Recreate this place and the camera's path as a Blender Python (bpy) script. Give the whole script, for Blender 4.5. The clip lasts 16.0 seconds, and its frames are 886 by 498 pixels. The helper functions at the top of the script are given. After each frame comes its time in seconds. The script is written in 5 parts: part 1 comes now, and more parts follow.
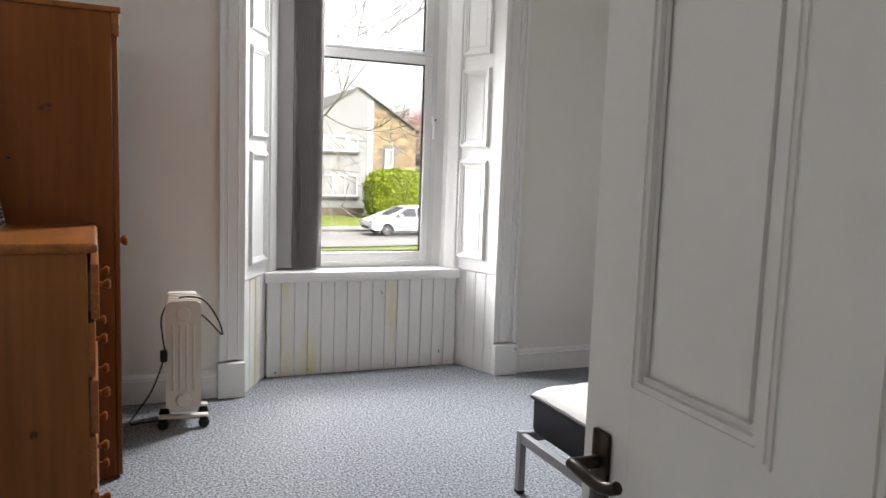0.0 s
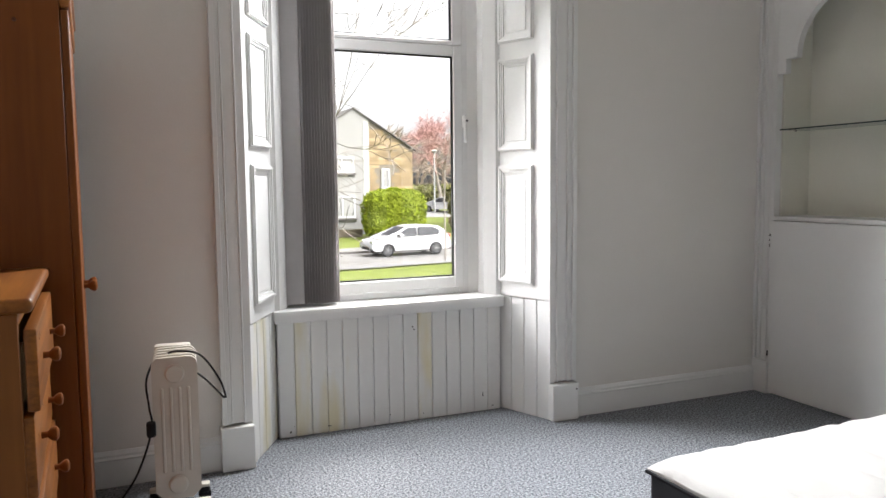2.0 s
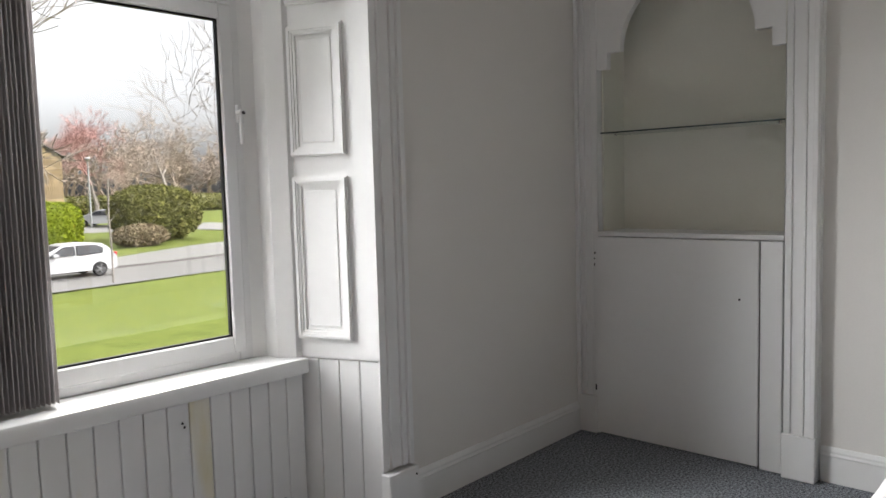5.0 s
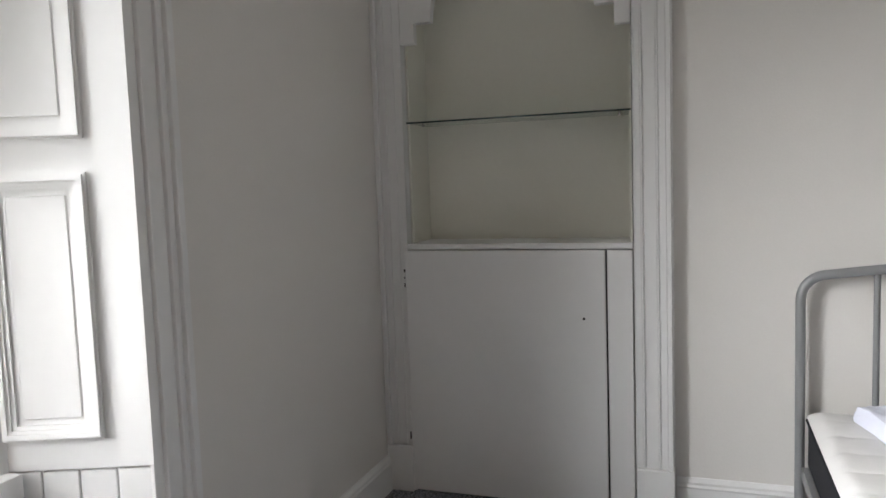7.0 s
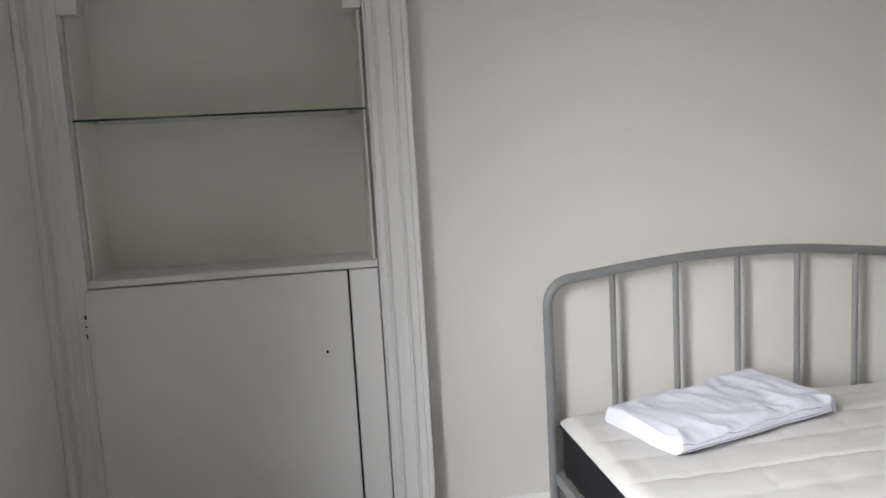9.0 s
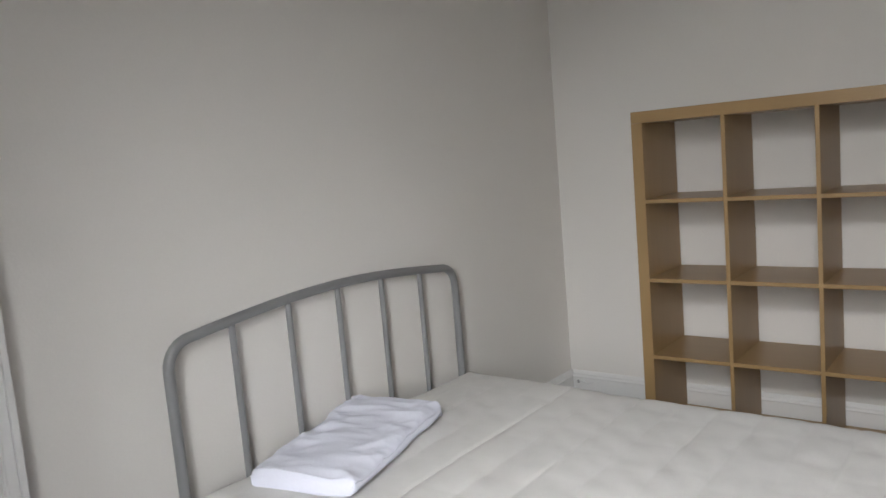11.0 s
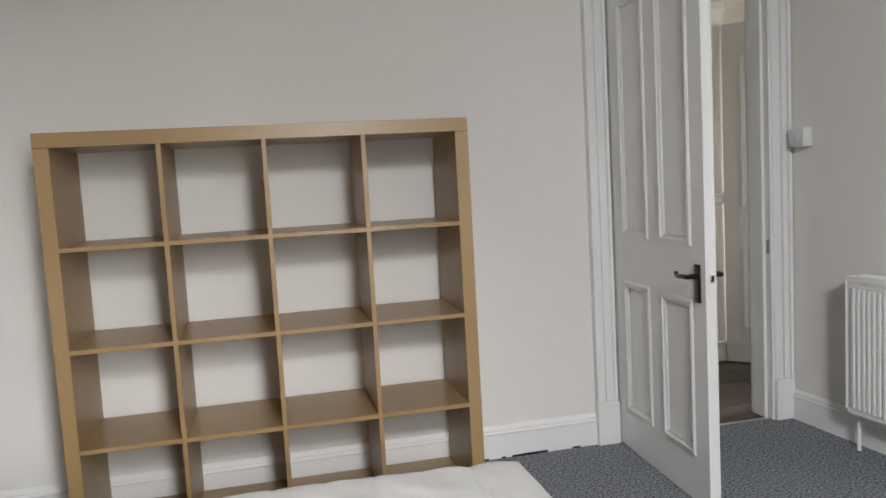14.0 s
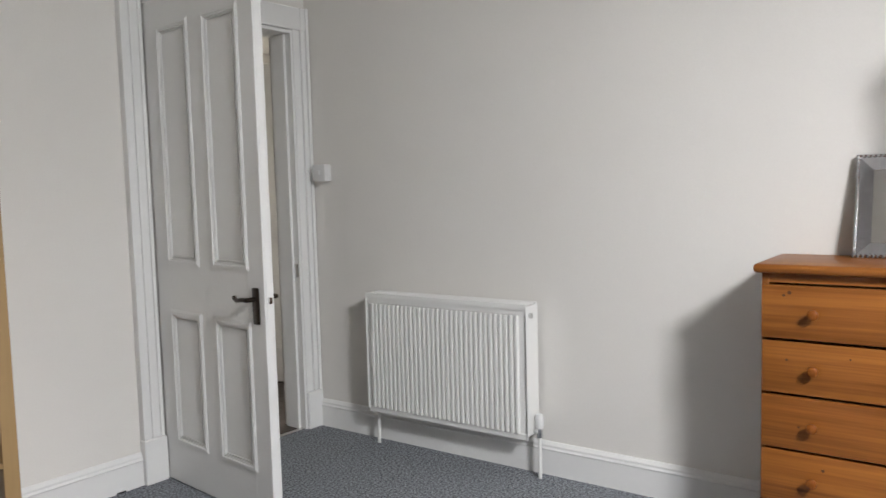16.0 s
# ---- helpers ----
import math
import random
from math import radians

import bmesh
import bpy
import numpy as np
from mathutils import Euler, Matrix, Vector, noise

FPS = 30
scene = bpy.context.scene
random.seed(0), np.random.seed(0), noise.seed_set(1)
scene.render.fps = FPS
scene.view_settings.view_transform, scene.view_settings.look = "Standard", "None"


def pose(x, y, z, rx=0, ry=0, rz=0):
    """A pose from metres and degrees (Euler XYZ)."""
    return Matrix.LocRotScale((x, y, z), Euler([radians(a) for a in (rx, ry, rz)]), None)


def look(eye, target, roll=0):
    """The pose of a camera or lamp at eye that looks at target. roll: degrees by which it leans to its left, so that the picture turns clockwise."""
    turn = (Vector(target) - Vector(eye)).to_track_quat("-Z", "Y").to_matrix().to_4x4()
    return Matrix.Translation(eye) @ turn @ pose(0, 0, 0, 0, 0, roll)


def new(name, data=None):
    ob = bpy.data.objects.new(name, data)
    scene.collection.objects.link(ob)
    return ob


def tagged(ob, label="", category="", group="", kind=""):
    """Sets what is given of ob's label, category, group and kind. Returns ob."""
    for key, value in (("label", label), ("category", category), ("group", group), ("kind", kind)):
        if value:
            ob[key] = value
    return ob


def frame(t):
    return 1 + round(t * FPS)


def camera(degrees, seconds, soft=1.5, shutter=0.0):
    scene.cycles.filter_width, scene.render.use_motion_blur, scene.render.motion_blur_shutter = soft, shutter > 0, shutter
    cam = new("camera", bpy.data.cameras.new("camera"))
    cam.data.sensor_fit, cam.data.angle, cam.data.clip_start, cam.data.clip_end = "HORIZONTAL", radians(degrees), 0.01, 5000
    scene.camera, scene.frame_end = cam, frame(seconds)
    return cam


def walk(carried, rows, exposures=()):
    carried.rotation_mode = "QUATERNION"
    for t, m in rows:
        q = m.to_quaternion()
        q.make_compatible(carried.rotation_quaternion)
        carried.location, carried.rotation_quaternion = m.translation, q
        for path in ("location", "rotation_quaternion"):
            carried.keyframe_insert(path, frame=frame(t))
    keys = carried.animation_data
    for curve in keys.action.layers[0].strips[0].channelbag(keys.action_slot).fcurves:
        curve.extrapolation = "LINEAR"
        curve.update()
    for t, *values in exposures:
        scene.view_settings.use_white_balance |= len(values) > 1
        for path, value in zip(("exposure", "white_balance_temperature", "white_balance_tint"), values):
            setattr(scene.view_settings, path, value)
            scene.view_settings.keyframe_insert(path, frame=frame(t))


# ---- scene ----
cam = camera(61.3, 16.0, shutter=0.12)
PATH = [
    (0, (-2.859, -0.478, 1.257), (-2.089, 1.355, 1.04), 2.0),
    (0.5, (-2.811, -0.335, 1.247), (-2.219, 1.565, 1.046), 0.9),
    (1, (-2.832, -0.089, 1.236), (-2.217, 1.806, 1.058), 0.3),
    (1.5, (-2.82, 0.092, 1.254), (-2.123, 1.957, 1.063), 0.1),
    (2, (-2.775, 0.291, 1.21), (-1.999, 2.126, 1.04), -0.6),
    (2.5, (-2.805, 0.502, 1.223), (-1.92, 2.286, 1.037), -1.2),
    (3, (-2.858, 0.724, 1.234), (-1.87, 2.453, 1.056), -1.7),
    (3.2, (-2.844, 0.797, 1.263), (-1.822, 2.505, 1.067), -1.7),
    (5.3, (-2.578, 1.651, 1.255), (-1.02, 2.897, 1.104), -1.6),
    (5.5, (-2.503, 1.732, 1.249), (-0.894, 2.91, 1.105), -1.6),
    (6, (-2.347, 1.905, 1.256), (-0.631, 2.922, 1.112), -1.7),
    (6.5, (-2.267, 2.129, 1.246), (-0.459, 2.969, 1.086), -1.9),
    (7, (-2.199, 2.322, 1.255), (-0.316, 2.975, 1.08), -2.0),
    (7.5, (-2.035, 2.46, 1.244), (-0.097, 2.915, 1.048), -2.7),
    (8, (-1.898, 2.611, 1.329), (0.076, 2.817, 1.08), -3.5),
    (8.2, (-1.872, 2.643, 1.331), (0.109, 2.764, 1.082), -3.2),
    (10.3, (-1.55, 2.984, 1.35), (0.022, 1.771, 1.108), -4.9),
    (10.5, (-1.48, 3.058, 1.338), (-0.013, 1.718, 1.107), -5.0),
    (11, (-1.374, 3.137, 1.363), (-0.143, 1.579, 1.122), -4.9),
    (11.5, (-1.302, 3.115, 1.349), (-0.313, 1.393, 1.11), -4.8),
    (12, (-1.169, 2.997, 1.351), (-0.447, 1.147, 1.11), -4.5),
    (12.5, (-1.067, 2.922, 1.353), (-0.615, 0.988, 1.115), -4.2),
    (13, (-0.887, 2.867, 1.344), (-0.736, 0.886, 1.112), -3.9),
    (13.5, (-0.799, 2.829, 1.306), (-0.931, 0.843, 1.102), -3.5),
    (14, (-0.753, 2.727, 1.268), (-1.193, 0.785, 1.08), -3.2),
    (14.5, (-0.694, 2.619, 1.268), (-1.453, 0.777, 1.089), -2.9),
    (15, (-0.599, 2.57, 1.262), (-1.681, 0.897, 1.086), -2.4),
    (15.5, (-0.506, 2.571, 1.271), (-1.85, 1.101, 1.098), -2.0),
    (16, (-0.483, 2.634, 1.259), (-2.041, 1.39, 1.102), -1.5),
]
walk(cam, [(t, look(eye, target, roll)) for t, eye, target, roll in PATH],
     exposures=[(0, 2.85), (1.5, 2.85), (3, 2.75), (5.5, 2.28), (7, 2.4), (8, 2.55), (10.5, 2.3), (11.5, 2.08),
                (12.5, 2.28), (13.5, 2.45), (14.5, 2.75), (16, 2.73)])

# ---- world and light ----
world = bpy.data.worlds.new("overcast_sky")
scene.world = world
world.use_nodes = True
wn = world.node_tree.nodes
sky = wn.new("ShaderNodeTexSky")
sky.sky_type = "NISHITA"
sky.sun_disc = False
sky.sun_elevation = radians(42)
sky.sun_rotation = radians(150)
sky.air_density = 0.6
sky.dust_density = 6.0
sky.ozone_density = 0.3
cloud = wn.new("ShaderNodeHueSaturation")
cloud.inputs["Saturation"].default_value = 0.1
world.node_tree.links.new(sky.outputs[0], cloud.inputs["Color"])
world.node_tree.links.new(cloud.outputs[0], wn["Background"].inputs[0])
wn["Background"].inputs[1].default_value = 0.098
sun_data = bpy.data.lights.new("sun", "SUN")
sun_data.energy = 0.6
sun_data.angle = radians(25)
sun_data.color = (1.0, 0.96, 0.9)
sun = new("sun", sun_data)
sun.matrix_world = look((6, 10, 14), (0, 0, 0))
# daylight from the sky, let in at the head of the window
lamp_data = bpy.data.lights.new("window_daylight", "AREA")
lamp_data.shape = "RECTANGLE"
lamp_data.size, lamp_data.size_y = 0.44, 0.38
lamp_data.energy = 7.0
lamp_data.spread = radians(112)
lamp_data.color = (0.98, 0.985, 1.0)
lamp = new("window_daylight", lamp_data)
# added fill lamp, out of view, brightens the hall; no window is known there
hall_lamp_data = bpy.data.lights.new("hall_window_daylight", "AREA")
hall_lamp_data.shape = "RECTANGLE"
hall_lamp_data.size, hall_lamp_data.size_y = 0.55, 1.1
hall_lamp_data.energy = 6.0
hall_lamp_data.spread = radians(110)
hall_lamp_data.color = (1.0, 0.935, 0.85)
hall_lamp = new("hall_window_daylight", hall_lamp_data)
hall_lamp.matrix_world = look((-5.24, -1.05, 1.45), (-3.0, -1.05, 0.6))
lamp.matrix_world = look((-1.36, 3.9, 2.48), (-2.0, 2.6, 1.1))
# the low sky, let in through the clear half of the window
low_sky_data = bpy.data.lights.new("low_sky_daylight", "AREA")
low_sky_data.shape = "RECTANGLE"
low_sky_data.size, low_sky_data.size_y = 0.56, 1.7
low_sky_data.energy = 3.4
low_sky_data.spread = radians(75)
low_sky_data.color = (0.98, 0.985, 1.0)
low_sky = new("low_sky_daylight", low_sky_data)
low_sky.matrix_world = look((-1.45, 3.84, 1.6), (-1.049, 3.053, 1.13))


# ---- materials ----
def mat(name, color, rough=0.6, metal=0.0, var=0.06, scale=6.0, bump=0.0, bscale=60.0, stretch=(1, 1, 1), dark=None, spec=0.5, jitter=0.0):
    """Two scales of tone over a base colour, with fine relief."""
    m = bpy.data.materials.new(name)
    m.use_nodes = True
    nt = m.node_tree
    b = nt.nodes["Principled BSDF"]
    b.inputs["Roughness"].default_value = rough
    b.inputs["Metallic"].default_value = metal
    b.inputs["Specular IOR Level"].default_value = spec
    co = nt.nodes.new("ShaderNodeTexCoord")
    mp = nt.nodes.new("ShaderNodeMapping")
    mp.inputs["Scale"].default_value = stretch
    nt.links.new(co.outputs["Object"], mp.inputs[0])
    big = nt.nodes.new("ShaderNodeTexNoise")
    big.inputs["Scale"].default_value = scale
    big.inputs["Detail"].default_value = 3
    fine = nt.nodes.new("ShaderNodeTexNoise")
    fine.inputs["Scale"].default_value = bscale
    fine.inputs["Detail"].default_value = 4
    nt.links.new(mp.outputs[0], big.inputs["Vector"])
    nt.links.new(mp.outputs[0], fine.inputs["Vector"])
    ramp = nt.nodes.new("ShaderNodeValToRGB")
    c = Vector(color)
    d = Vector(dark) if dark else c * (1 - var * 2)
    ramp.color_ramp.elements[0].position, ramp.color_ramp.elements[1].position = 0.3, 0.7
    ramp.color_ramp.elements[0].color = (*d, 1)
    ramp.color_ramp.elements[1].color = (*c, 1)
    add = nt.nodes.new("ShaderNodeMath")
    add.operation = "MULTIPLY_ADD"
    add.inputs[1].default_value = 0.45
    sub = nt.nodes.new("ShaderNodeMath")
    sub.operation = "MULTIPLY"
    sub.inputs[1].default_value = 0.55
    nt.links.new(big.outputs["Fac"], sub.inputs[0])
    nt.links.new(fine.outputs["Fac"], add.inputs[0])
    nt.links.new(sub.outputs[0], add.inputs[2])
    nt.links.new(add.outputs[0], ramp.inputs[0])
    col = ramp.outputs[0]
    if jitter:
        info = nt.nodes.new("ShaderNodeObjectInfo")
        hsv = nt.nodes.new("ShaderNodeHueSaturation")
        mr = nt.nodes.new("ShaderNodeMapRange")
        mr.inputs["To Min"].default_value, mr.inputs["To Max"].default_value = 1 - jitter, 1 + jitter
        nt.links.new(info.outputs["Random"], mr.inputs["Value"])
        nt.links.new(mr.outputs[0], hsv.inputs["Value"])
        nt.links.new(col, hsv.inputs["Color"])
        col = hsv.outputs[0]
    nt.links.new(col, b.inputs["Base Color"])
    if bump:
        bp = nt.nodes.new("ShaderNodeBump")
        bp.inputs["Strength"].default_value = bump
        bp.inputs["Distance"].default_value = 0.004
        nt.links.new(fine.outputs["Fac"], bp.inputs["Height"])
        nt.links.new(bp.outputs[0], b.inputs["Normal"])
    return m


WALL = mat("wall_paint", (0.76, 0.738, 0.705), 0.85, var=0.02, scale=1.2, bump=0.12, bscale=120)
GLOSS = mat("white_gloss_paint", (0.8, 0.8, 0.79), 0.38, var=0.015, scale=3, bump=0.05, bscale=40)
CEIL = mat("ceiling_paint", (0.84, 0.83, 0.81), 0.9, var=0.02, scale=2)
CARPET = mat("grey_carpet", (0.4, 0.42, 0.455), 0.95, scale=100, bump=0.8, bscale=210, dark=(0.035, 0.038, 0.048), spec=0.1)
for e, p in zip(CARPET.node_tree.nodes["Color Ramp"].color_ramp.elements, (0.39, 0.62)):
    e.position = p
# wardrobe wood is darker than the chest; shade of its side is included too
PINE = mat("orange_pine", (0.23, 0.07, 0.011), 0.42, scale=1.6, bump=0.03, bscale=9, stretch=(5, 5, 0.3), dark=(0.135, 0.037, 0.005), spec=0.22)
# chest sides: paler wood than the wardrobe, darkened to carry their shade
PINE_PALE_SHADED = mat("shaded_pale_pine", (0.27, 0.1, 0.022), 0.42, scale=1.6, bump=0.03, bscale=9, stretch=(5, 5, 0.3), dark=(0.17, 0.057, 0.011), spec=0.22)
PINE_H = mat("orange_pine_across", (0.35, 0.128, 0.024), 0.38, scale=2.0, bump=0.05, bscale=9, stretch=(9, 0.35, 14), dark=(0.15, 0.045, 0.008), spec=0.3)
KNOT = mat("pine_knot", (0.085, 0.024, 0.005), 0.45)
BIRCH = mat("birch_veneer", (0.355, 0.229, 0.104), 0.4, var=0.07, scale=2, bump=0.03, bscale=18, stretch=(4, 4, 0.3))
BIRCH_H = mat("birch_veneer_across", (0.355, 0.229, 0.104), 0.34, var=0.07, scale=2, bump=0.03, bscale=18, stretch=(0.3, 4, 4))
STEEL = mat("grey_powder_coat", (0.27, 0.275, 0.28), 0.38, metal=0.25, var=0.02)
TICKING = mat("white_mattress_fabric", (0.66, 0.65, 0.635), 0.9, var=0.02, scale=30, bump=0.35, bscale=260, spec=0.15)
NAVY = mat("dark_mattress_side", (0.016, 0.0165, 0.021), 0.8, var=0.1, scale=20, bump=0.3, bscale=300, spec=0.2)
LINEN = mat("white_linen", (0.73, 0.75, 0.85), 0.85, var=0.02, scale=8, bump=0.2, bscale=90, spec=0.2)
UPVC = mat("white_upvc", (0.74, 0.74, 0.74), 0.3, var=0.01)
BLACK = mat("black_rubber", (0.01, 0.01, 0.011), 0.55, var=0.05, spec=0.25)
BLIND = mat("grey_blind_fabric", (0.66, 0.635, 0.64), 0.9, var=0.04, scale=40, bump=0.3, bscale=300)
RADW = mat("white_enamel", (0.82, 0.82, 0.8), 0.32, var=0.01)
CREAM = mat("cream_enamel", (0.66, 0.62, 0.55), 0.4, var=0.03)
BRONZE = mat("dark_bronze", (0.05, 0.038, 0.03), 0.3, metal=0.85, var=0.1)
def translucent(m, share):
    """Cloth that lets part of the daylight through."""
    nt = m.node_tree
    b = nt.nodes["Principled BSDF"]
    tr = nt.nodes.new("ShaderNodeBsdfTranslucent")
    mx = nt.nodes.new("ShaderNodeMixShader")
    mx.inputs[0].default_value = share
    tr.inputs[0].default_value = (0.6, 0.57, 0.56, 1)
    nt.links.new(b.outputs[0], mx.inputs[1])
    nt.links.new(tr.outputs[0], mx.inputs[2])
    nt.links.new(mx.outputs[0], nt.nodes["Material Output"].inputs[0])


translucent(BLIND, 0.4)
CHROME = mat("chrome", (0.7, 0.7, 0.7), 0.15, metal=1.0, var=0.02)
DARKWOOD = mat("dark_laminate", (0.085, 0.065, 0.055), 0.4, var=0.2, scale=3, bscale=30, stretch=(0.4, 4, 4), jitter=0.2)
ALCOVE = mat("cream_alcove_paint", (0.78, 0.77, 0.69), 0.8, var=0.02, scale=2)
MIRRORFRAME = mat("silvered_frame", (0.62, 0.62, 0.65), 0.1, metal=0.95, var=0.1, scale=20)
STAIN = mat("damp_stained_gloss", (0.8, 0.8, 0.78), 0.4, scale=1.2, bump=0.05, bscale=2.6, stretch=(4, 4, 0.9), dark=(0.73, 0.675, 0.49))
for e, p in zip(STAIN.node_tree.nodes["Color Ramp"].color_ramp.elements, (0.37, 0.5)):
    e.position = p
EDGEGLASS = mat("dark_glass_edge", (0.02, 0.045, 0.04), 0.15, var=0.02)


def glass_mat(name, tint, rough=0.0):
    m = bpy.data.materials.new(name)
    m.use_nodes = True
    b = m.node_tree.nodes["Principled BSDF"]
    b.inputs["Base Color"].default_value = (*tint, 1)
    b.inputs["Transmission Weight"].default_value = 1.0
    b.inputs["Roughness"].default_value = rough
    b.inputs["IOR"].default_value = 1.45
    return m


GLASS = glass_mat("window_glass", (1, 1, 1))
SHELFGLASS = glass_mat("green_shelf_glass", (0.75, 0.88, 0.82))
MIRROR = mat("mirror_silver", (0.9, 0.9, 0.9), 0.02, metal=1.0, var=0.0)


# ---- building helpers ----
def box(bm, x0, x1, y0, y1, z0, z1, bevel=0.0, seg=1):
    r = bmesh.ops.create_cube(bm, size=1)
    vs = r["verts"]
    bmesh.ops.scale(bm, verts=vs, vec=(x1 - x0, y1 - y0, z1 - z0))
    bmesh.ops.translate(bm, verts=vs, vec=((x0 + x1) / 2, (y0 + y1) / 2, (z0 + z1) / 2))
    if bevel:
        es = list({e for v in vs for e in v.link_edges})
        bmesh.ops.bevel(bm, geom=es, offset=bevel, segments=seg, affect="EDGES", profile=0.5)
    return bm


def prism(bm, pts, z0, z1):
    """A solid on a footprint given anticlockwise."""
    lo = [bm.verts.new((x, y, z0)) for x, y in pts]
    hi = [bm.verts.new((x, y, z1)) for x, y in pts]
    n = len(pts)
    bm.faces.new(lo[::-1])
    bm.faces.new(hi)
    for i in range(n):
        bm.faces.new((lo[i], lo[(i + 1) % n], hi[(i + 1) % n], hi[i]))
    return bm


def cyl(bm, a, b, r, seg=16, r2=None):
    a, b = Vector(a), Vector(b)
    d = b - a
    m = Matrix.Translation((a + b) / 2) @ d.to_track_quat("Z", "Y").to_matrix().to_4x4()
    bmesh.ops.create_cone(bm, cap_ends=True, segments=seg, radius1=r, radius2=r if r2 is None else r2, depth=d.length, matrix=m)
    return bm


def lathe(bm, profile, m=None, seg=20):
    """Turn (radius, height) pairs about z."""
    m = m or Matrix()
    rings = []
    for r, z in profile:
        rings.append([bm.verts.new(m @ Vector((r * math.cos(a), r * math.sin(a), z))) for a in (2 * math.pi * k / seg for k in range(seg))])
    for p, q in zip(rings, rings[1:]):
        for k in range(seg):
            bm.faces.new((p[k], p[(k + 1) % seg], q[(k + 1) % seg], q[k]))
    bm.faces.new(rings[0][::-1])
    bm.faces.new(rings[-1])
    return bm


def tube(bm, pts, r, seg=12):
    """A round tube along a line of points."""
    pts = [Vector(p) for p in pts]
    rings = []
    ref = Vector((0.31, 0.2, 0.93))
    for i, p in enumerate(pts):
        d = (pts[min(i + 1, len(pts) - 1)] - pts[max(i - 1, 0)]).normalized()
        u = d.cross(ref)
        u = (u if u.length > 0.1 else d.cross(Vector((1, 0, 0)))).normalized()
        v = d.cross(u)
        rings.append([bm.verts.new(p + r * (math.cos(a) * u + math.sin(a) * v)) for a in (2 * math.pi * k / seg for k in range(seg))])
    for p, q in zip(rings, rings[1:]):
        for k in range(seg):
            bm.faces.new((p[k], p[(k + 1) % seg], q[(k + 1) % seg], q[k]))
    bm.faces.new(rings[0][::-1])
    bm.faces.new(rings[-1])
    return bm


def mesh(name, bm, material, smooth=False):
    bmesh.ops.recalc_face_normals(bm, faces=bm.faces)
    me = bpy.data.meshes.new(name)
    bm.to_mesh(me)
    bm.free()
    me.materials.append(material)
    if smooth:
        me.shade_smooth()
        me.set_sharp_from_angle(angle=radians(40))
    return me


def part(name, bm, material, parent, label="", smooth=True):
    ob = new(name, mesh(name, bm, material, smooth))
    ob.parent = parent
    if label:
        ob["label"] = label
    return ob


def thing(name, label, category, m=None, group=""):
    ob = new(name)
    ob.empty_display_size = 0.1
    if m is not None:
        ob.matrix_world = m
    return tagged(ob, label, category, group)


def struct(name, bm, material, label="", category="", smooth=False):
    return tagged(new(name, mesh(name, bm, material, smooth)), label, category, kind="structure")


B = bmesh.new

# ---- the plan, in metres ----
EAST, NORTH, SOUTH = 0.61, 3.55, -0.425
CEILING = 2.95


def west(y):
    """The west wall runs a little off square."""
    return -3.215 - 0.06 * y


# ---- room shell ----
floor = struct("floor", box(B(), -3.75, 0.8, SOUTH - 0.01, 3.87, -0.12, 0), CARPET, "blue-grey fleck cut-pile carpet with a faint seam", "floor")
struct("ceiling", box(B(), -3.75, 0.9, SOUTH - 0.2, 4.3, CEILING, CEILING + 0.15), CEIL, "plain white plaster ceiling", "ceiling")
WIN_L, WIN_R, HEAD = -2.03, -1.06, 2.72
bm = B()
prism(bm, [(-3.8, NORTH), (-2.40, NORTH), (-2.21, 3.9), (-2.17, 4.02), (WIN_L - 0.005, 4.02), (WIN_L - 0.005, 4.07), (-3.8, 4.07)], -0.12, CEILING)
prism(bm, [(-0.71, NORTH), (0.95, NORTH), (0.95, 4.07), (WIN_R + 0.005, 4.07), (WIN_R + 0.005, 4.02), (-0.92, 4.02), (-0.88, 3.9)], -0.12, CEILING)
box(bm, -2.42, -0.68, NORTH + 0.002, 4.065, HEAD, CEILING)
box(bm, -2.3, -0.8, 3.885, 4.065, -0.12, 0.56)
struct("wall_north", bm, WALL, "off-white painted plaster window wall", "wall")
bm = B()
box(bm, EAST, EAST + 0.3, SOUTH - 0.2, 2.44, -0.12, CEILING)
box(bm, EAST, EAST + 0.3, 2.44, 2.555, -0.12, CEILING)
box(bm, EAST, EAST + 0.3, 3.43, NORTH, -0.12, CEILING)
box(bm, EAST, EAST + 0.3, 2.555, 3.43, 2.24, CEILING)
box(bm, EAST + 0.24, EAST + 0.3, 2.555, 3.43, -0.12, 2.24)
struct("wall_east", bm, WALL, "off-white painted plaster wall", "wall")
DOOR_L, DOOR_R, DOOR_H = -3.09, -2.265, 2.10
bm = B()
box(bm, DOOR_R, 0.95, SOUTH - 0.15, SOUTH, -0.12, CEILING)
box(bm, -5.3, DOOR_L, SOUTH - 0.15, SOUTH, -0.12, CEILING)
box(bm, DOOR_L, DOOR_R, SOUTH - 0.15, SOUTH, DOOR_H, CEILING)
struct("wall_south", bm, WALL, "off-white painted plaster wall with a doorway", "wall")
bm = prism(B(), [(west(SOUTH), SOUTH), (west(3.6), 3.6), (west(3.6) - 0.2, 3.6), (west(SOUTH) - 0.2, SOUTH)], -0.12, CEILING)
struct("wall_west", bm, WALL, "off-white painted plaster wall", "wall")

bm = B()
box(bm, -3.8, 0.95, SOUTH - 0.15, 4.07, -2.6, -0.122)
box(bm, -5.3, -0.9, -3.3, SOUTH - 0.152, -2.6, -0.122)
struct("wall_lower_storey", bm, WALL, "plain rendered walls of the storey below", "wall")

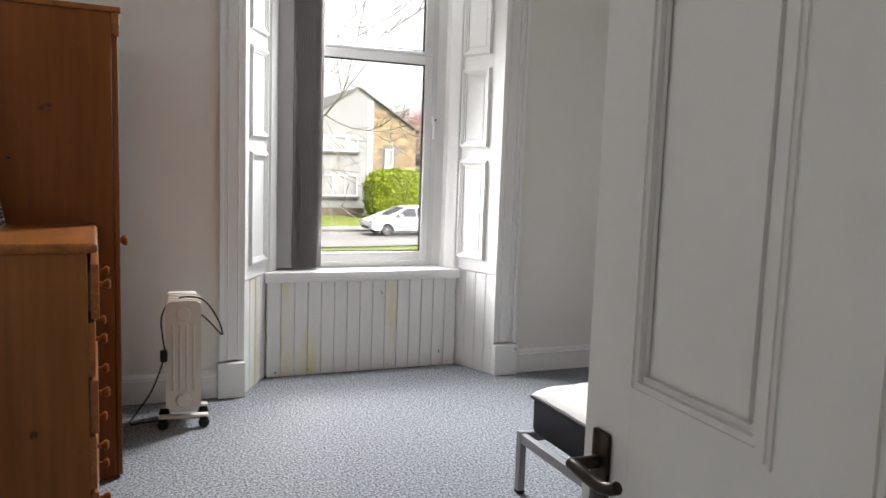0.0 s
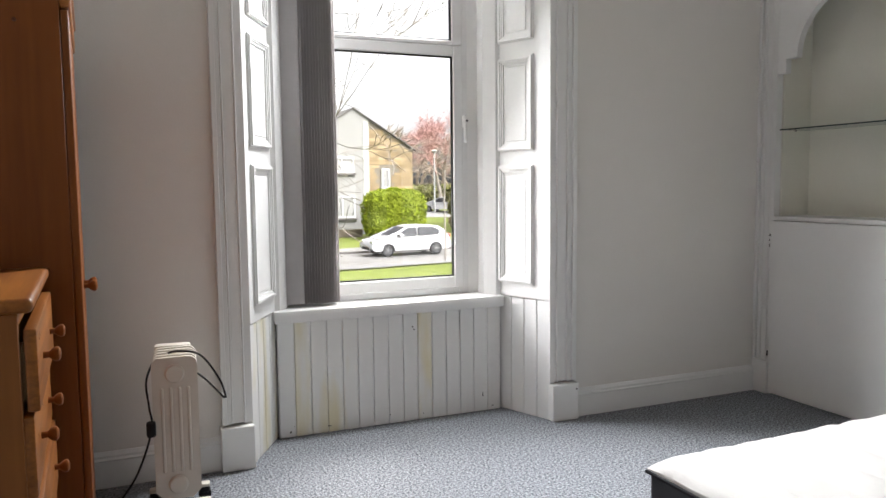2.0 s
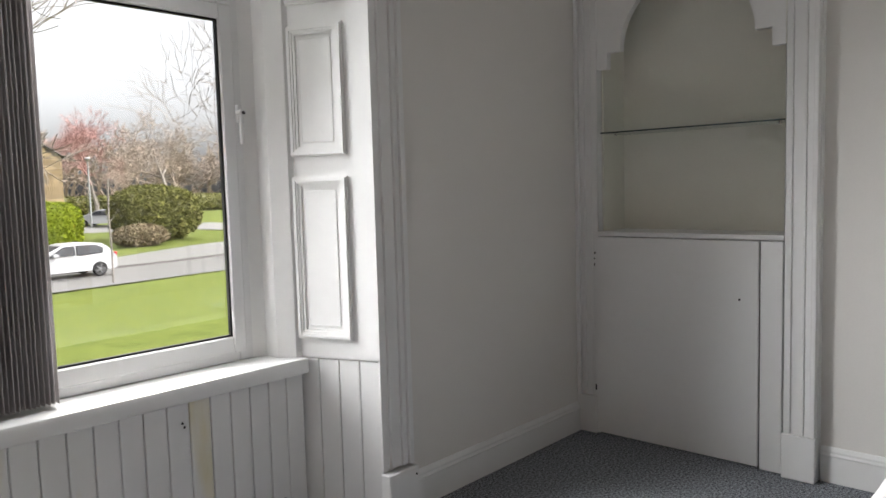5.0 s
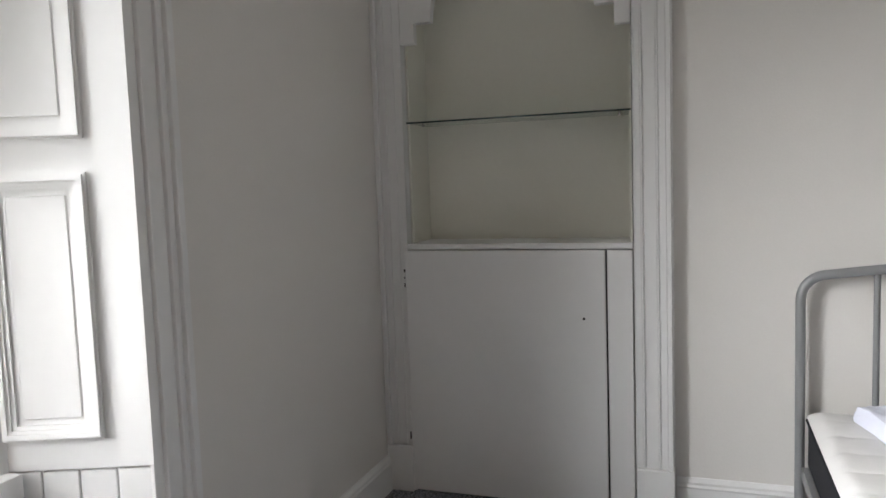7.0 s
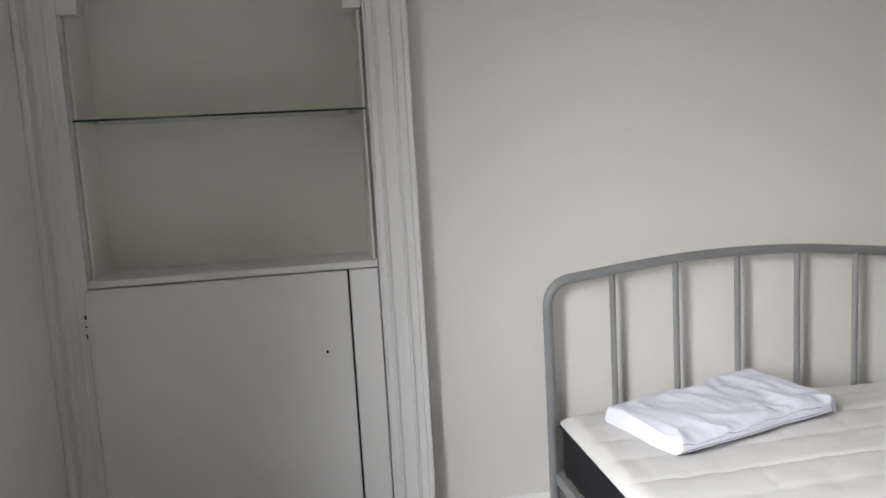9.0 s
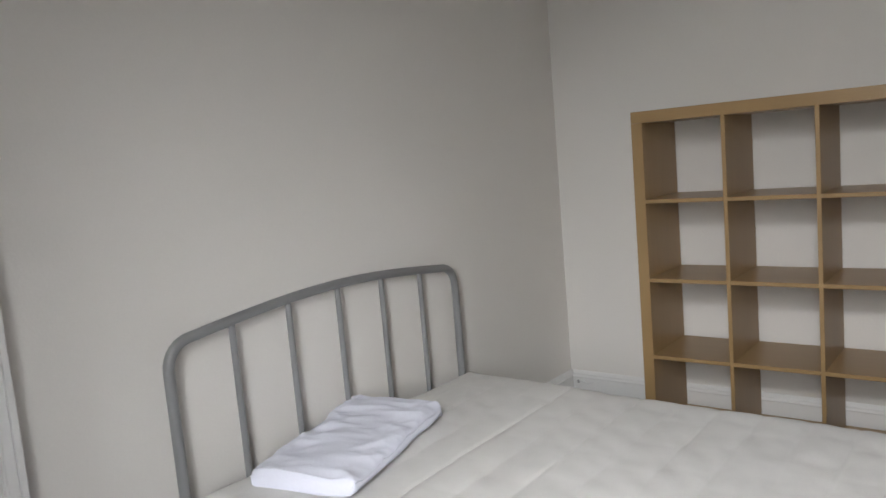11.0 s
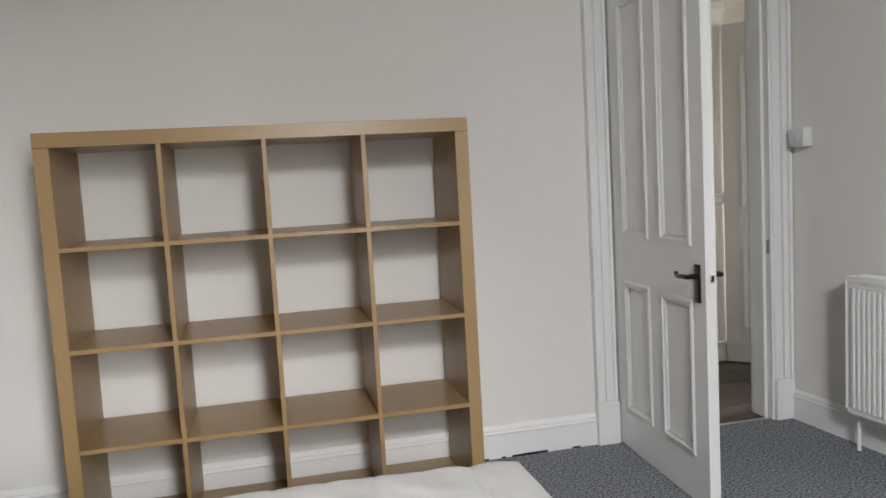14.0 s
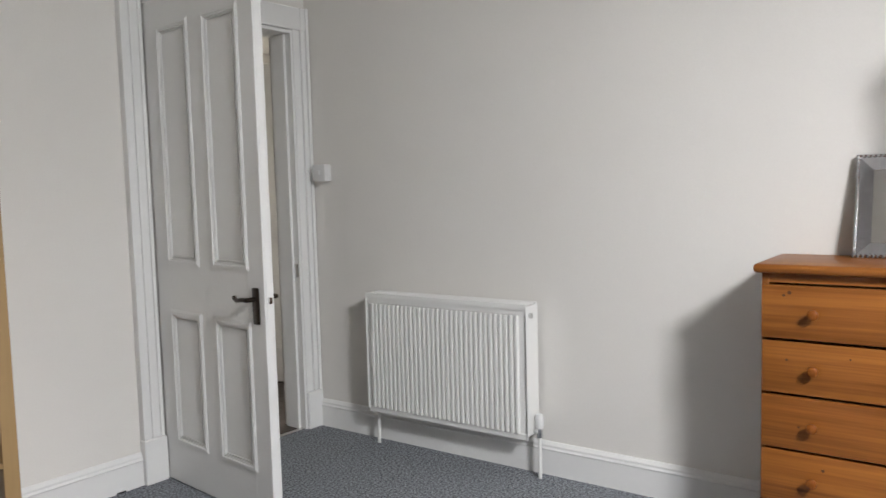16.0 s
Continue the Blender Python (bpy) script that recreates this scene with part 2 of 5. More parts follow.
# ---- hall behind the door ----
struct("floor_hall", box(B(), -5.2, -1.0, -3.2, SOUTH - 0.012, -0.12, -0.006), DARKWOOD, "dark brown laminate floor", "floor")
struct("ceiling_hall", box(B(), -5.2, -1.0, -3.2, SOUTH - 0.15, 2.6, 2.7), CEIL, "plain hall ceiling", "ceiling")
bm = B()
box(bm, -5.2, -3.56, -3.3, -3.2, -0.12, 2.6)
box(bm, -3.56, -1.0, -3.3, -1.49, -0.12, 2.6)
# west end: invented, unseen opening that holds the hall's fill lamp
box(bm, -5.3, -5.2, -3.2, -1.35, -0.12, 2.6)
box(bm, -5.3, -5.2, -0.75, SOUTH - 0.15, -0.12, 2.6)
box(bm, -5.3, -5.2, -1.35, -0.75, -0.12, 0.9)
box(bm, -5.3, -5.2, -1.35, -0.75, 2.1, 2.6)
box(bm, -1.0, -0.9, -3.2, SOUTH - 0.15, -0.12, 2.6)
struct("wall_hall", bm, WALL, "plain painted hall walls", "wall")
bm = B()
for z0, z1, d in ((1.015, 1.03, 0.014), (1.03, 1.052, 0.026), (1.052, 1.066, 0.018), (1.066, 1.084, 0.034)):
    box(bm, -3.558, -1.003, -1.49, -1.49 + d, z0, z1, 0.002)
struct("trim_dado_hall", bm, GLOSS, "white gloss moulded dado rail in the hall", "trim")
bm = B()
box(bm, -3.558, -1.003, -1.49, -1.455, 2.19, 2.215, 0.003)
box(bm, -3.558, -1.003, -1.49, -1.468, 2.215, 2.25, 0.003)
struct("trim_picture_rail_hall", bm, GLOSS, "white gloss picture rail in the hall", "trim")
struct("baseboard_hall", box(B(), -3.558, -1.003, -1.49, -1.472, 0, 0.128, 0.004), GLOSS, "white gloss hall skirting board", "skirting")


# ---- skirting, architraves ----
def run(bm, a, b, prof):
    """A moulding of (out, z) outline along the wall line a to b, with the room on its left."""
    a, b = Vector((*a, 0)), Vector((*b, 0))
    n = Vector((-(b - a).y, (b - a).x, 0)).normalized()
    rings = [[bm.verts.new(p + n * o + Vector((0, 0, z))) for o, z in prof] for p in (a, b)]
    k = len(prof)
    for i in range(k):
        bm.faces.new((rings[0][i], rings[0][(i + 1) % k], rings[1][(i + 1) % k], rings[1][i]))
    bm.faces.new(rings[0])
    bm.faces.new(rings[1][::-1])
    return bm


SKIRT = [(0, 0), (0.018, 0), (0.018, 0.108), (0.021, 0.115), (0.016, 0.123), (0.016, 0.132), (0.006, 0.147), (0, 0.147)]
for i, (a, b) in enumerate([((-0.667, NORTH), (EAST - 0.03, NORTH)), ((EAST, 2.41), (EAST, SOUTH)), ((EAST - 0.02, SOUTH), (-2.15, SOUTH)),
                            ((west(SOUTH), SOUTH + 0.02), (west(NORTH), NORTH)), ((west(NORTH) + 0.02, NORTH), (-2.44, NORTH))]):
    a, b = (b, a)
    struct("baseboard_%d" % (i + 1), run(B(), a, b, SKIRT), GLOSS, "white gloss moulded skirting board, scuffed at the carpet", "skirting")


def plinth(name, x0, x1, y0, y1, h=0.2):
    struct(name, box(B(), x0, x1, y0, y1, 0, h, 0.004), GLOSS, "white gloss plinth block", "trim")


# ---- window bay ----
def moulded_post(name, x0, x1, y0, y1, z0, z1, flip=False, label="white gloss reeded architrave"):
    """An architrave facing -y with steps across its width."""
    w = x1 - x0
    steps = [(0.0, 0.16, 1.0), (0.16, 0.3, 0.62), (0.3, 0.36, 0.8), (0.36, 0.7, 0.5), (0.7, 0.76, 0.72), (0.76, 1.0, 0.4)]
    bm = B()
    for a, b, d in steps:
        if flip:
            a, b = 1 - b, 1 - a
        box(bm, x0 + a * w, x0 + b * w, y1 - d * (y1 - y0), y1, z0, z1, 0.002)
    return struct(name, bm, GLOSS, label, "trim")


BAY_L, BAY_R, BAY_Y = (-2.305, 3.535), (-0.818, 3.535), 3.835
PAN_L, PAN_R = (-2.138, BAY_Y), (-0.946, BAY_Y)
moulded_post("trim_bay_west", -2.437, -2.305, 3.512, NORTH, 0.2, HEAD)
moulded_post("trim_bay_east", -0.818, -0.672, 3.515, NORTH, 0.2, HEAD, True)
moulded_head = box(B(), -2.437, -0.672, 3.5, NORTH, HEAD - 0.02, HEAD + 0.11, 0.004)
struct("trim_bay_head", moulded_head, GLOSS, "white gloss architrave head", "trim")
plinth("trim_plinth_west", -2.445, -2.303, 3.5, NORTH, 0.19)
plinth("trim_plinth_east", -0.82, -0.664, 3.5, NORTH, 0.19)
SILL_Z = 0.622


def local(a, b):
    """A frame on the line a to b: x along it, y into the room side, z up."""
    a, b = Vector((*a, 0)), Vector((*b, 0))
    x = (b - a).normalized()
    z = Vector((0, 0, 1))
    y = z.cross(x)
    m = Matrix((x, y, z)).transposed().to_4x4()
    m.translation = a
    return m, (b - a).length


def frame_moulding(bm, x0, x1, z0, z1, y, steps):
    """A picture-frame moulding: steps of (width, rise) from the outside in, facing +y."""
    ring = []
    o = 0.0
    loops = []
    for wd, rise in steps:
        loops.append((o, rise))
        o += wd
        loops.append((o, rise))
    loops = [(0.0, 0.0)] + loops + [(o, 0.0)]
    for off, rise in loops:
        ring.append([bm.verts.new((px, y + rise, pz)) for px, pz in ((x0 + off, z0 + off), (x1 - off, z0 + off), (x1 - off, z1 - off), (x0 + off, z1 - off))])
    for p, q in zip(ring, ring[1:]):
        for k in range(4):
            bm.faces.new((p[k], p[(k + 1) % 4], q[(k + 1) % 4], q[k]))
    return bm


def shutter(name, a, b, room_left):
    """A splayed window lining: panelled shutter above, grooved boards below."""
    m, ln = local(a, b)
    if not room_left:
        m = m @ Matrix.Scale(-1, 4, (0, 1, 0))
    t = thing(name, "white gloss panelled window shutter folded into its splayed case", "shutter")
    t["kind"] = "structure"
    bm = box(B(), 0, ln, -0.03, 0.0, SILL_Z, HEAD)
    bm.transform(m)
    part("shutter_leaf", bm, GLOSS, t, smooth=False)
    for z0, z1 in ((0.694, 1.309), (1.385, 1.865), (1.94, 2.42)):
        bm = frame_moulding(B(), 0.105 if room_left else 0.06, ln - 0.01 if room_left else ln - 0.03, z0, z1, 0.0005, [(0.006, 0.008), (0.012, 0.016), (0.008, 0.011), (0.01, 0.006)])
        bm.transform(m)
        part("panel_moulding", bm, GLOSS, t, smooth=False)
        bm = box(B(), 0.155 if room_left else 0.11, ln - 0.06 if room_left else ln - 0.08, 0.0, 0.003, z0 + 0.05, z1 - 0.05, 0.002)
        bm.transform(m)
        part("raised_panel", bm, GLOSS, t, smooth=False)
    n = 4
    for k in range(n):
        bm = box(B(), k * ln / n + 0.0015, (k + 1) * ln / n - 0.0015, -0.03, -0.004, 0, SILL_Z - 0.006, 0.003)
        bm.transform(m)
        part("board", bm, GLOSS if room_left else STAIN, t, smooth=False)
    bm = box(B(), 0, ln, -0.034, -0.012, 0, SILL_Z)
    bm.transform(m)
    part("backing", bm, GLOSS, t, smooth=False)
    return t


shutter("trim_shutter_west", BAY_L, (-2.137, 3.86), False)
shutter("trim_shutter_east", BAY_R, (-0.945, 3.86), True)
# staff beads between the shutters and the window
bm = prism(B(), [(-2.16, 3.845), (-2.12, 3.845), (-2.075, 3.9), (-2.075, 3.97), (WIN_L + 0.004, 3.985), (WIN_L + 0.004, 4.02), (-2.16, 4.02)], SILL_Z, HEAD)
struct("trim_jamb_west", bm, GLOSS, "white gloss window jamb lining", "trim")
bm = prism(B(), [(-0.93, 3.845), (-0.93, 4.02), (WIN_R - 0.004, 4.02), (WIN_R - 0.004, 3.985), (-1.012, 3.97), (-1.012, 3.9), (-0.965, 3.845)], SILL_Z, HEAD)
struct("trim_jamb_east", bm, GLOSS, "white gloss window jamb lining", "trim")
struct("trim_bay_soffit", box(B(), -2.33, -0.79, 3.5, 4.02, HEAD - 0.02, HEAD + 0.02), GLOSS, "white window bay soffit", "trim")

apron = tagged(new("trim_apron", mesh("trim_apron", box(B(), PAN_L[0], PAN_R[0], BAY_Y + 0.012, BAY_Y + 0.045, 0, 0.566), GLOSS)),
               "white gloss tongue-and-groove boards below the sill, damp-stained yellow", "panelling", kind="structure")
N_BOARD = 15
bw = (PAN_R[0] - PAN_L[0]) / N_BOARD
for k in range(N_BOARD):
    x = PAN_L[0] + k * bw
    part("board", box(B(), x + 0.0015, x + bw - 0.0015, BAY_Y, BAY_Y + 0.014, 0, 0.564, 0.003), STAIN if k in (1, 2, 3, 4, 9) else GLOSS, apron, smooth=False)

sill = struct("sill", box(B(), -2.155, -0.935, 3.805, 4.0, 0.562, SILL_Z, 0.008, 2), GLOSS, "white gloss wooden window sill with a rounded nosing", "window sill", True)

win = thing("window_1", "white upvc casement window with a top light, closed", "window")
win["kind"] = "structure"
WY0, WY1 = 3.985, 4.05
TR0, TR1 = 1.889, 1.97
bm = B()
box(bm, WIN_L, WIN_L + 0.06, WY0, WY1, SILL_Z, HEAD, 0.004)
box(bm, WIN_R - 0.06, WIN_R, WY0, WY1, SILL_Z, HEAD, 0.004)
box(bm, WIN_L + 0.06, WIN_R - 0.06, WY0, WY1, SILL_Z, SILL_Z + 0.06, 0.004)
box(bm, WIN_L + 0.06, WIN_R - 0.06, WY0, WY1, HEAD - 0.06, HEAD, 0.004)
box(bm, WIN_L + 0.06, WIN_R - 0.06, WY0 + 0.002, WY1, TR0 + 0.02, TR1 - 0.012, 0.004)
part("window_frame", bm, UPVC, win, smooth=False)


def sash(name, x0, x1, z0, z1, w, wb=0.062):
    bm = B()
    y0, y1 = WY0 - 0.012, WY0 + 0.03
    box(bm, x0, x0 + w, y0, y1, z0, z1, 0.005)
    box(bm, x1 - w, x1, y0, y1, z0, z1, 0.005)
    box(bm, x0 + w, x1 - w, y0, y1, z0, z0 + wb, 0.005)
    box(bm, x0 + w, x1 - w, y0, y1, z1 - w, z1, 0.005)
    s = part(name, bm, UPVC, win, smooth=False)
    bm = B()
    g = 0.007
    box(bm, x0 + w, x0 + w + g, y0 + 0.012, y0 + 0.03, z0 + wb, z1 - w)
    box(bm, x1 - w - g, x1 - w, y0 + 0.012, y0 + 0.03, z0 + wb, z1 - w)
    box(bm, x0 + w + g, x1 - w - g, y0 + 0.012, y0 + 0.03, z0 + wb, z0 + wb + g)
    box(bm, x0 + w + g, x1 - w - g, y0 + 0.012, y0 + 0.03, z1 - w - g, z1 - w)
    part("gasket", bm, BLACK, s, "black rubber glazing gasket", smooth=False)
    p = part("pane", box(B(), x0 + w - 0.002, x1 - w + 0.002, WY0 + 0.012, WY0 + 0.016, z0 + wb - 0.002, z1 - w + 0.002), GLASS, s, "clear glass", smooth=False)
    p.visible_shadow = False
    return s


low = sash("sash", WIN_L + 0.035, WIN_R - 0.035, SILL_Z + 0.035, TR0 + 0.054, 0.054)
sash("top_light", WIN_L + 0.035, WIN_R - 0.035, TR1 - 0.026, HEAD - 0.035, 0.06, 0.026)
bm = B()
box(bm, -1.101, -1.079, WY0 - 0.03, WY0 - 0.012, 1.515, 1.58, 0.004)
box(bm, -1.1, -1.084, WY0 - 0.05, WY0 - 0.032, 1.435, 1.555, 0.006, 2)
cyl(bm, (-1.09, WY0 - 0.052, 1.55), (-1.09, WY0 - 0.02, 1.55), 0.013)
wh = part("window_handle", bm, UPVC, low, "white window handle")
part("lock_button", cyl(B(), (-1.09, WY0 - 0.056, 1.55), (-1.09, WY0 - 0.05, 1.55), 0.006, 10), BLACK, wh, "dark lock button")

# vertical blind, drawn to one side
blind = thing("vertical_blind", "grey fabric vertical blind stacked at one side of the window", "blind")
part("headrail", box(B(), -2.1, -1.03, 3.87, 3.9, 2.66, 2.70, 0.004), UPVC, blind, "white headrail")
def slat(x, half_x, half_y, bow, y=3.915):
    sl = B()
    n = 6
    z0 = 0.634 + 0.004 * random.random()
    for j in range(n):
        u0, u1 = -1 + 2 * j / n, -1 + 2 * (j + 1) / n
        a = (x + half_x * u0 + bow * (1 - u0 * u0) * half_y / 0.045, y - half_y * u0 - bow * (1 - u0 * u0) * half_x / 0.045)
        b = (x + half_x * u1 + bow * (1 - u1 * u1) * half_y / 0.045, y - half_y * u1 - bow * (1 - u1 * u1) * half_x / 0.045)
        prism(sl, [a, b, (b[0] + 0.001, b[1] + 0.001), (a[0] + 0.001, a[1] + 0.001)], z0, 2.66)
    part("slat", sl, BLIND, blind)


slat(-2.033, 0.043, 0.008, 0.004, 3.9)
for k in range(13):
    slat(-1.985 + k * 0.0138, 0.003 + 0.003 * random.random(), 0.042, 0.002, 3.918 + 0.006 * random.random())

# ---- press alcove in the east wall ----
FACE = 0.572
alc = thing("alcove_press", "white painted wall press with an arched open top", "alcove")
alc["kind"] = "structure"
AY0, AY1, AZ = 2.555, 3.43, 1.018


def arch_panel():
    """The front board with a stepped round arch cut in it."""
    out = [(AY0, AZ), (AY0, 1.80), (AY0 + 0.055, 1.80), (AY0 + 0.055, 1.875), (AY0 + 0.125, 1.875)]
    cy, r = (AY0 + AY1) / 2, (AY1 - AY0) / 2 - 0.125
    for k in range(1, 24):
        a = math.pi * k / 24
        out.append((cy - r * math.cos(a), 1.875 + r * math.sin(a)))
    out += [(AY1 - 0.125, 1.875), (AY1 - 0.055, 1.875), (AY1 - 0.055, 1.80), (AY1, 1.80), (AY1, AZ)]
    rim = []
    for y, z in out:
        rim.append((AY0 if y < cy else AY1, min(z, 2.35)) if z < 1.875 or (y, z) in (out[4], out[-5]) else (y, 2.35))
    bm = B()
    top = 2.35
    vf = [bm.verts.new((FACE, y, z)) for y, z in out]
    vb = [bm.verts.new((EAST, y, z)) for y, z in out]
    for i in range(len(out) - 1):
        bm.faces.new((vf[i], vf[i + 1], vb[i + 1], vb[i]))
    # face strips from the outline up to the top edge
    for i in range(len(out) - 1):
        (y0, z0), (y1, z1) = out[i], out[i + 1]
        if abs(y1 - y0) > 1e-6:
            a, b = bm.verts.new((FACE, y0, top)), bm.verts.new((FACE, y1, top))
            bm.faces.new((vf[i], vf[i + 1], b, a))
    bmesh.ops.remove_doubles(bm, verts=bm.verts, dist=1e-5)
    return bm


part("arch_board", arch_panel(), GLOSS, alc, smooth=False)
bm = box(B(), FACE + 0.0005, EAST, AY1 + 0.003, NORTH, 0, 2.349)
part("stile", bm, GLOSS, alc, smooth=False)
part("stile", box(B(), FACE + 0.0005, EAST, 2.415, AY0 - 0.003, 0, 2.349), GLOSS, alc, smooth=False)
# inside of the recess
bm = B()
box(bm, EAST + 0.205, EAST + 0.235, AY0 + 0.004, AY1 - 0.004, AZ, 2.235)
box(bm, EAST + 0.001, EAST + 0.206, AY1 - 0.012, AY1 - 0.004, AZ, 2.215)
box(bm, EAST + 0.001, EAST + 0.206, AY0 + 0.004, AY0 + 0.012, AZ, 2.215)
box(bm, EAST + 0.001, EAST + 0.206, AY0 + 0.004, AY1 - 0.004, 2.215, 2.235)
part("recess_lining", bm, ALCOVE, alc, "cream painted recess", smooth=False)
part("ledge", box(B(), FACE - 0.004, EAST + 0.21, AY0, AY1, AZ - 0.022, AZ, 0.002), GLOSS, alc, smooth=False)
dr = part("press_door", box(B(), FACE - 0.008, EAST, 2.655, 3.445, 0.008, AZ - 0.026, 0.003), GLOSS, alc, "flush white press door without a handle")
part("fixed_strip", box(B(), FACE - 0.008, EAST, AY0 + 0.002, 2.648, 0.0, AZ - 0.026, 0.003), GLOSS, alc)
# black filler strip stands for the shade in the gap beside the door
part("door_gap", box(B(), FACE + 0.004, EAST, 2.6475, 2.6555, 0.0, AZ - 0.03), BLACK, alc, smooth=False)
bm = cyl(B(), (FACE - 0.0095, 2.735, 0.735), (FACE - 0.004, 2.735, 0.735), 0.005, 10)
part("screw_hole", bm, BLACK, dr)
for z in (0.87, 0.30):
    part("hinge", box(B(), FACE - 0.011, FACE + 0.002, 3.441, 3.449, z - 0.035, z + 0.035, 0.002), GLOSS, dr, "painted-over hinge")
for z, h in ((0.905, 0.012), (0.88, 0.007), (0.845, 0.016), (0.22, 0.03), (0.17, 0.012)):
    part("paint_chip", box(B(), FACE - 0.0125, FACE - 0.006, 3.4435, 3.4475, z, z + h), BLACK, dr, "dark chip along the door edge", smooth=False)
moulded = B()
for a, b, d in [(2.419, 2.436, 0.038), (2.436, 2.462, 0.028), (2.462, 2.47, 0.034), (2.47, 2.516, 0.022), (2.516, 2.524, 0.03), (2.524, 2.545, 0.018)]:
    box(moulded, FACE - d, FACE, a, b, 0.18, 2.36, 0.002)
part("architrave", moulded, GLOSS, alc, smooth=False)
part("plinth_block", box(B(), FACE - 0.044, FACE, 2.414, 2.547, 0, 0.19, 0.004), GLOSS, alc)
part("plinth_block", box(B(), FACE - 0.02, FACE, 3.437, NORTH, 0, 0.19, 0.004), GLOSS, alc)
for a, b, d in ((3.462, 3.472, 0.006), (3.5, 3.514, 0.01), (3.53, 3.549, 0.02)):
    part("bead", box(B(), FACE - d, FACE, a, b, 0.19, 2.35, 0.002), GLOSS, alc, smooth=False)
part("head_moulding", box(B(), FACE - 0.03, EAST, 2.408, NORTH, 2.35, 2.46, 0.004), GLOSS, alc)
shelf = tagged(new("glass_shelf", mesh("glass_shelf", box(B(), EAST - 0.015, EAST + 0.2, AY0 + 0.014, AY1 - 0.014, 1.494, 1.5), SHELFGLASS)), "clear green-edged glass shelf across the alcove", "shelf")
part("front_edge", box(B(), EAST - 0.0165, EAST - 0.0152, AY0 + 0.003, AY1 - 0.003, 1.4935, 1.5005), EDGEGLASS, shelf, "dark green polished glass edge", smooth=False)
for y in (AY0 + 0.05, AY1 - 0.05):
    cl = B()
    cyl(cl, (EAST + 0.05, y, 1.483), (EAST + 0.05, y, 1.494), 0.006, 10)
    part("shelf_pin", cl, CHROME, shelf, "small metal shelf pin")


# ---- cube shelving unit ----
def cube_shelf():
    t = thing("shelving_unit", "light birch veneer four-by-four cube shelving unit, empty and backless", "shelving unit")
    x1, x0, y0, y1 = 0.0, -1.49, -0.39, 0.0
    part("top_panel", box(B(), x0, x1, y0, y1, 1.44, 1.49, 0.0015), BIRCH_H, t)
    part("bottom_panel", box(B(), x0 + 0.05, x1 - 0.05, y0, y1, 0, 0.05, 0.0015), BIRCH_H, t)
    part("side_panel", box(B(), x0, x0 + 0.05, y0, y1, 0, 1.4395, 0.0015), BIRCH, t)
    part("side_panel", box(B(), x1 - 0.05, x1, y0, y1, 0, 1.4395, 0.0015), BIRCH, t)
    p, th = 0.3517, 0.0167
    for i in range(1, 4):
        x = x1 - 0.05 - p * i
        part("divider", box(B(), x, x + th, y0 + 0.002, y1 - 0.002, 0.05, 1.44, 0.001), BIRCH, t)
    for j in range(1, 4):
        z = 1.44 - p * j
        for i in range(4):
            xa = x1 - 0.05 - p * i
            part("shelf", box(B(), xa - 0.335, xa, y0 + 0.004, y1 - 0.001, z, z + th, 0.001), BIRCH_H, t)
    return t


cube_shelf()


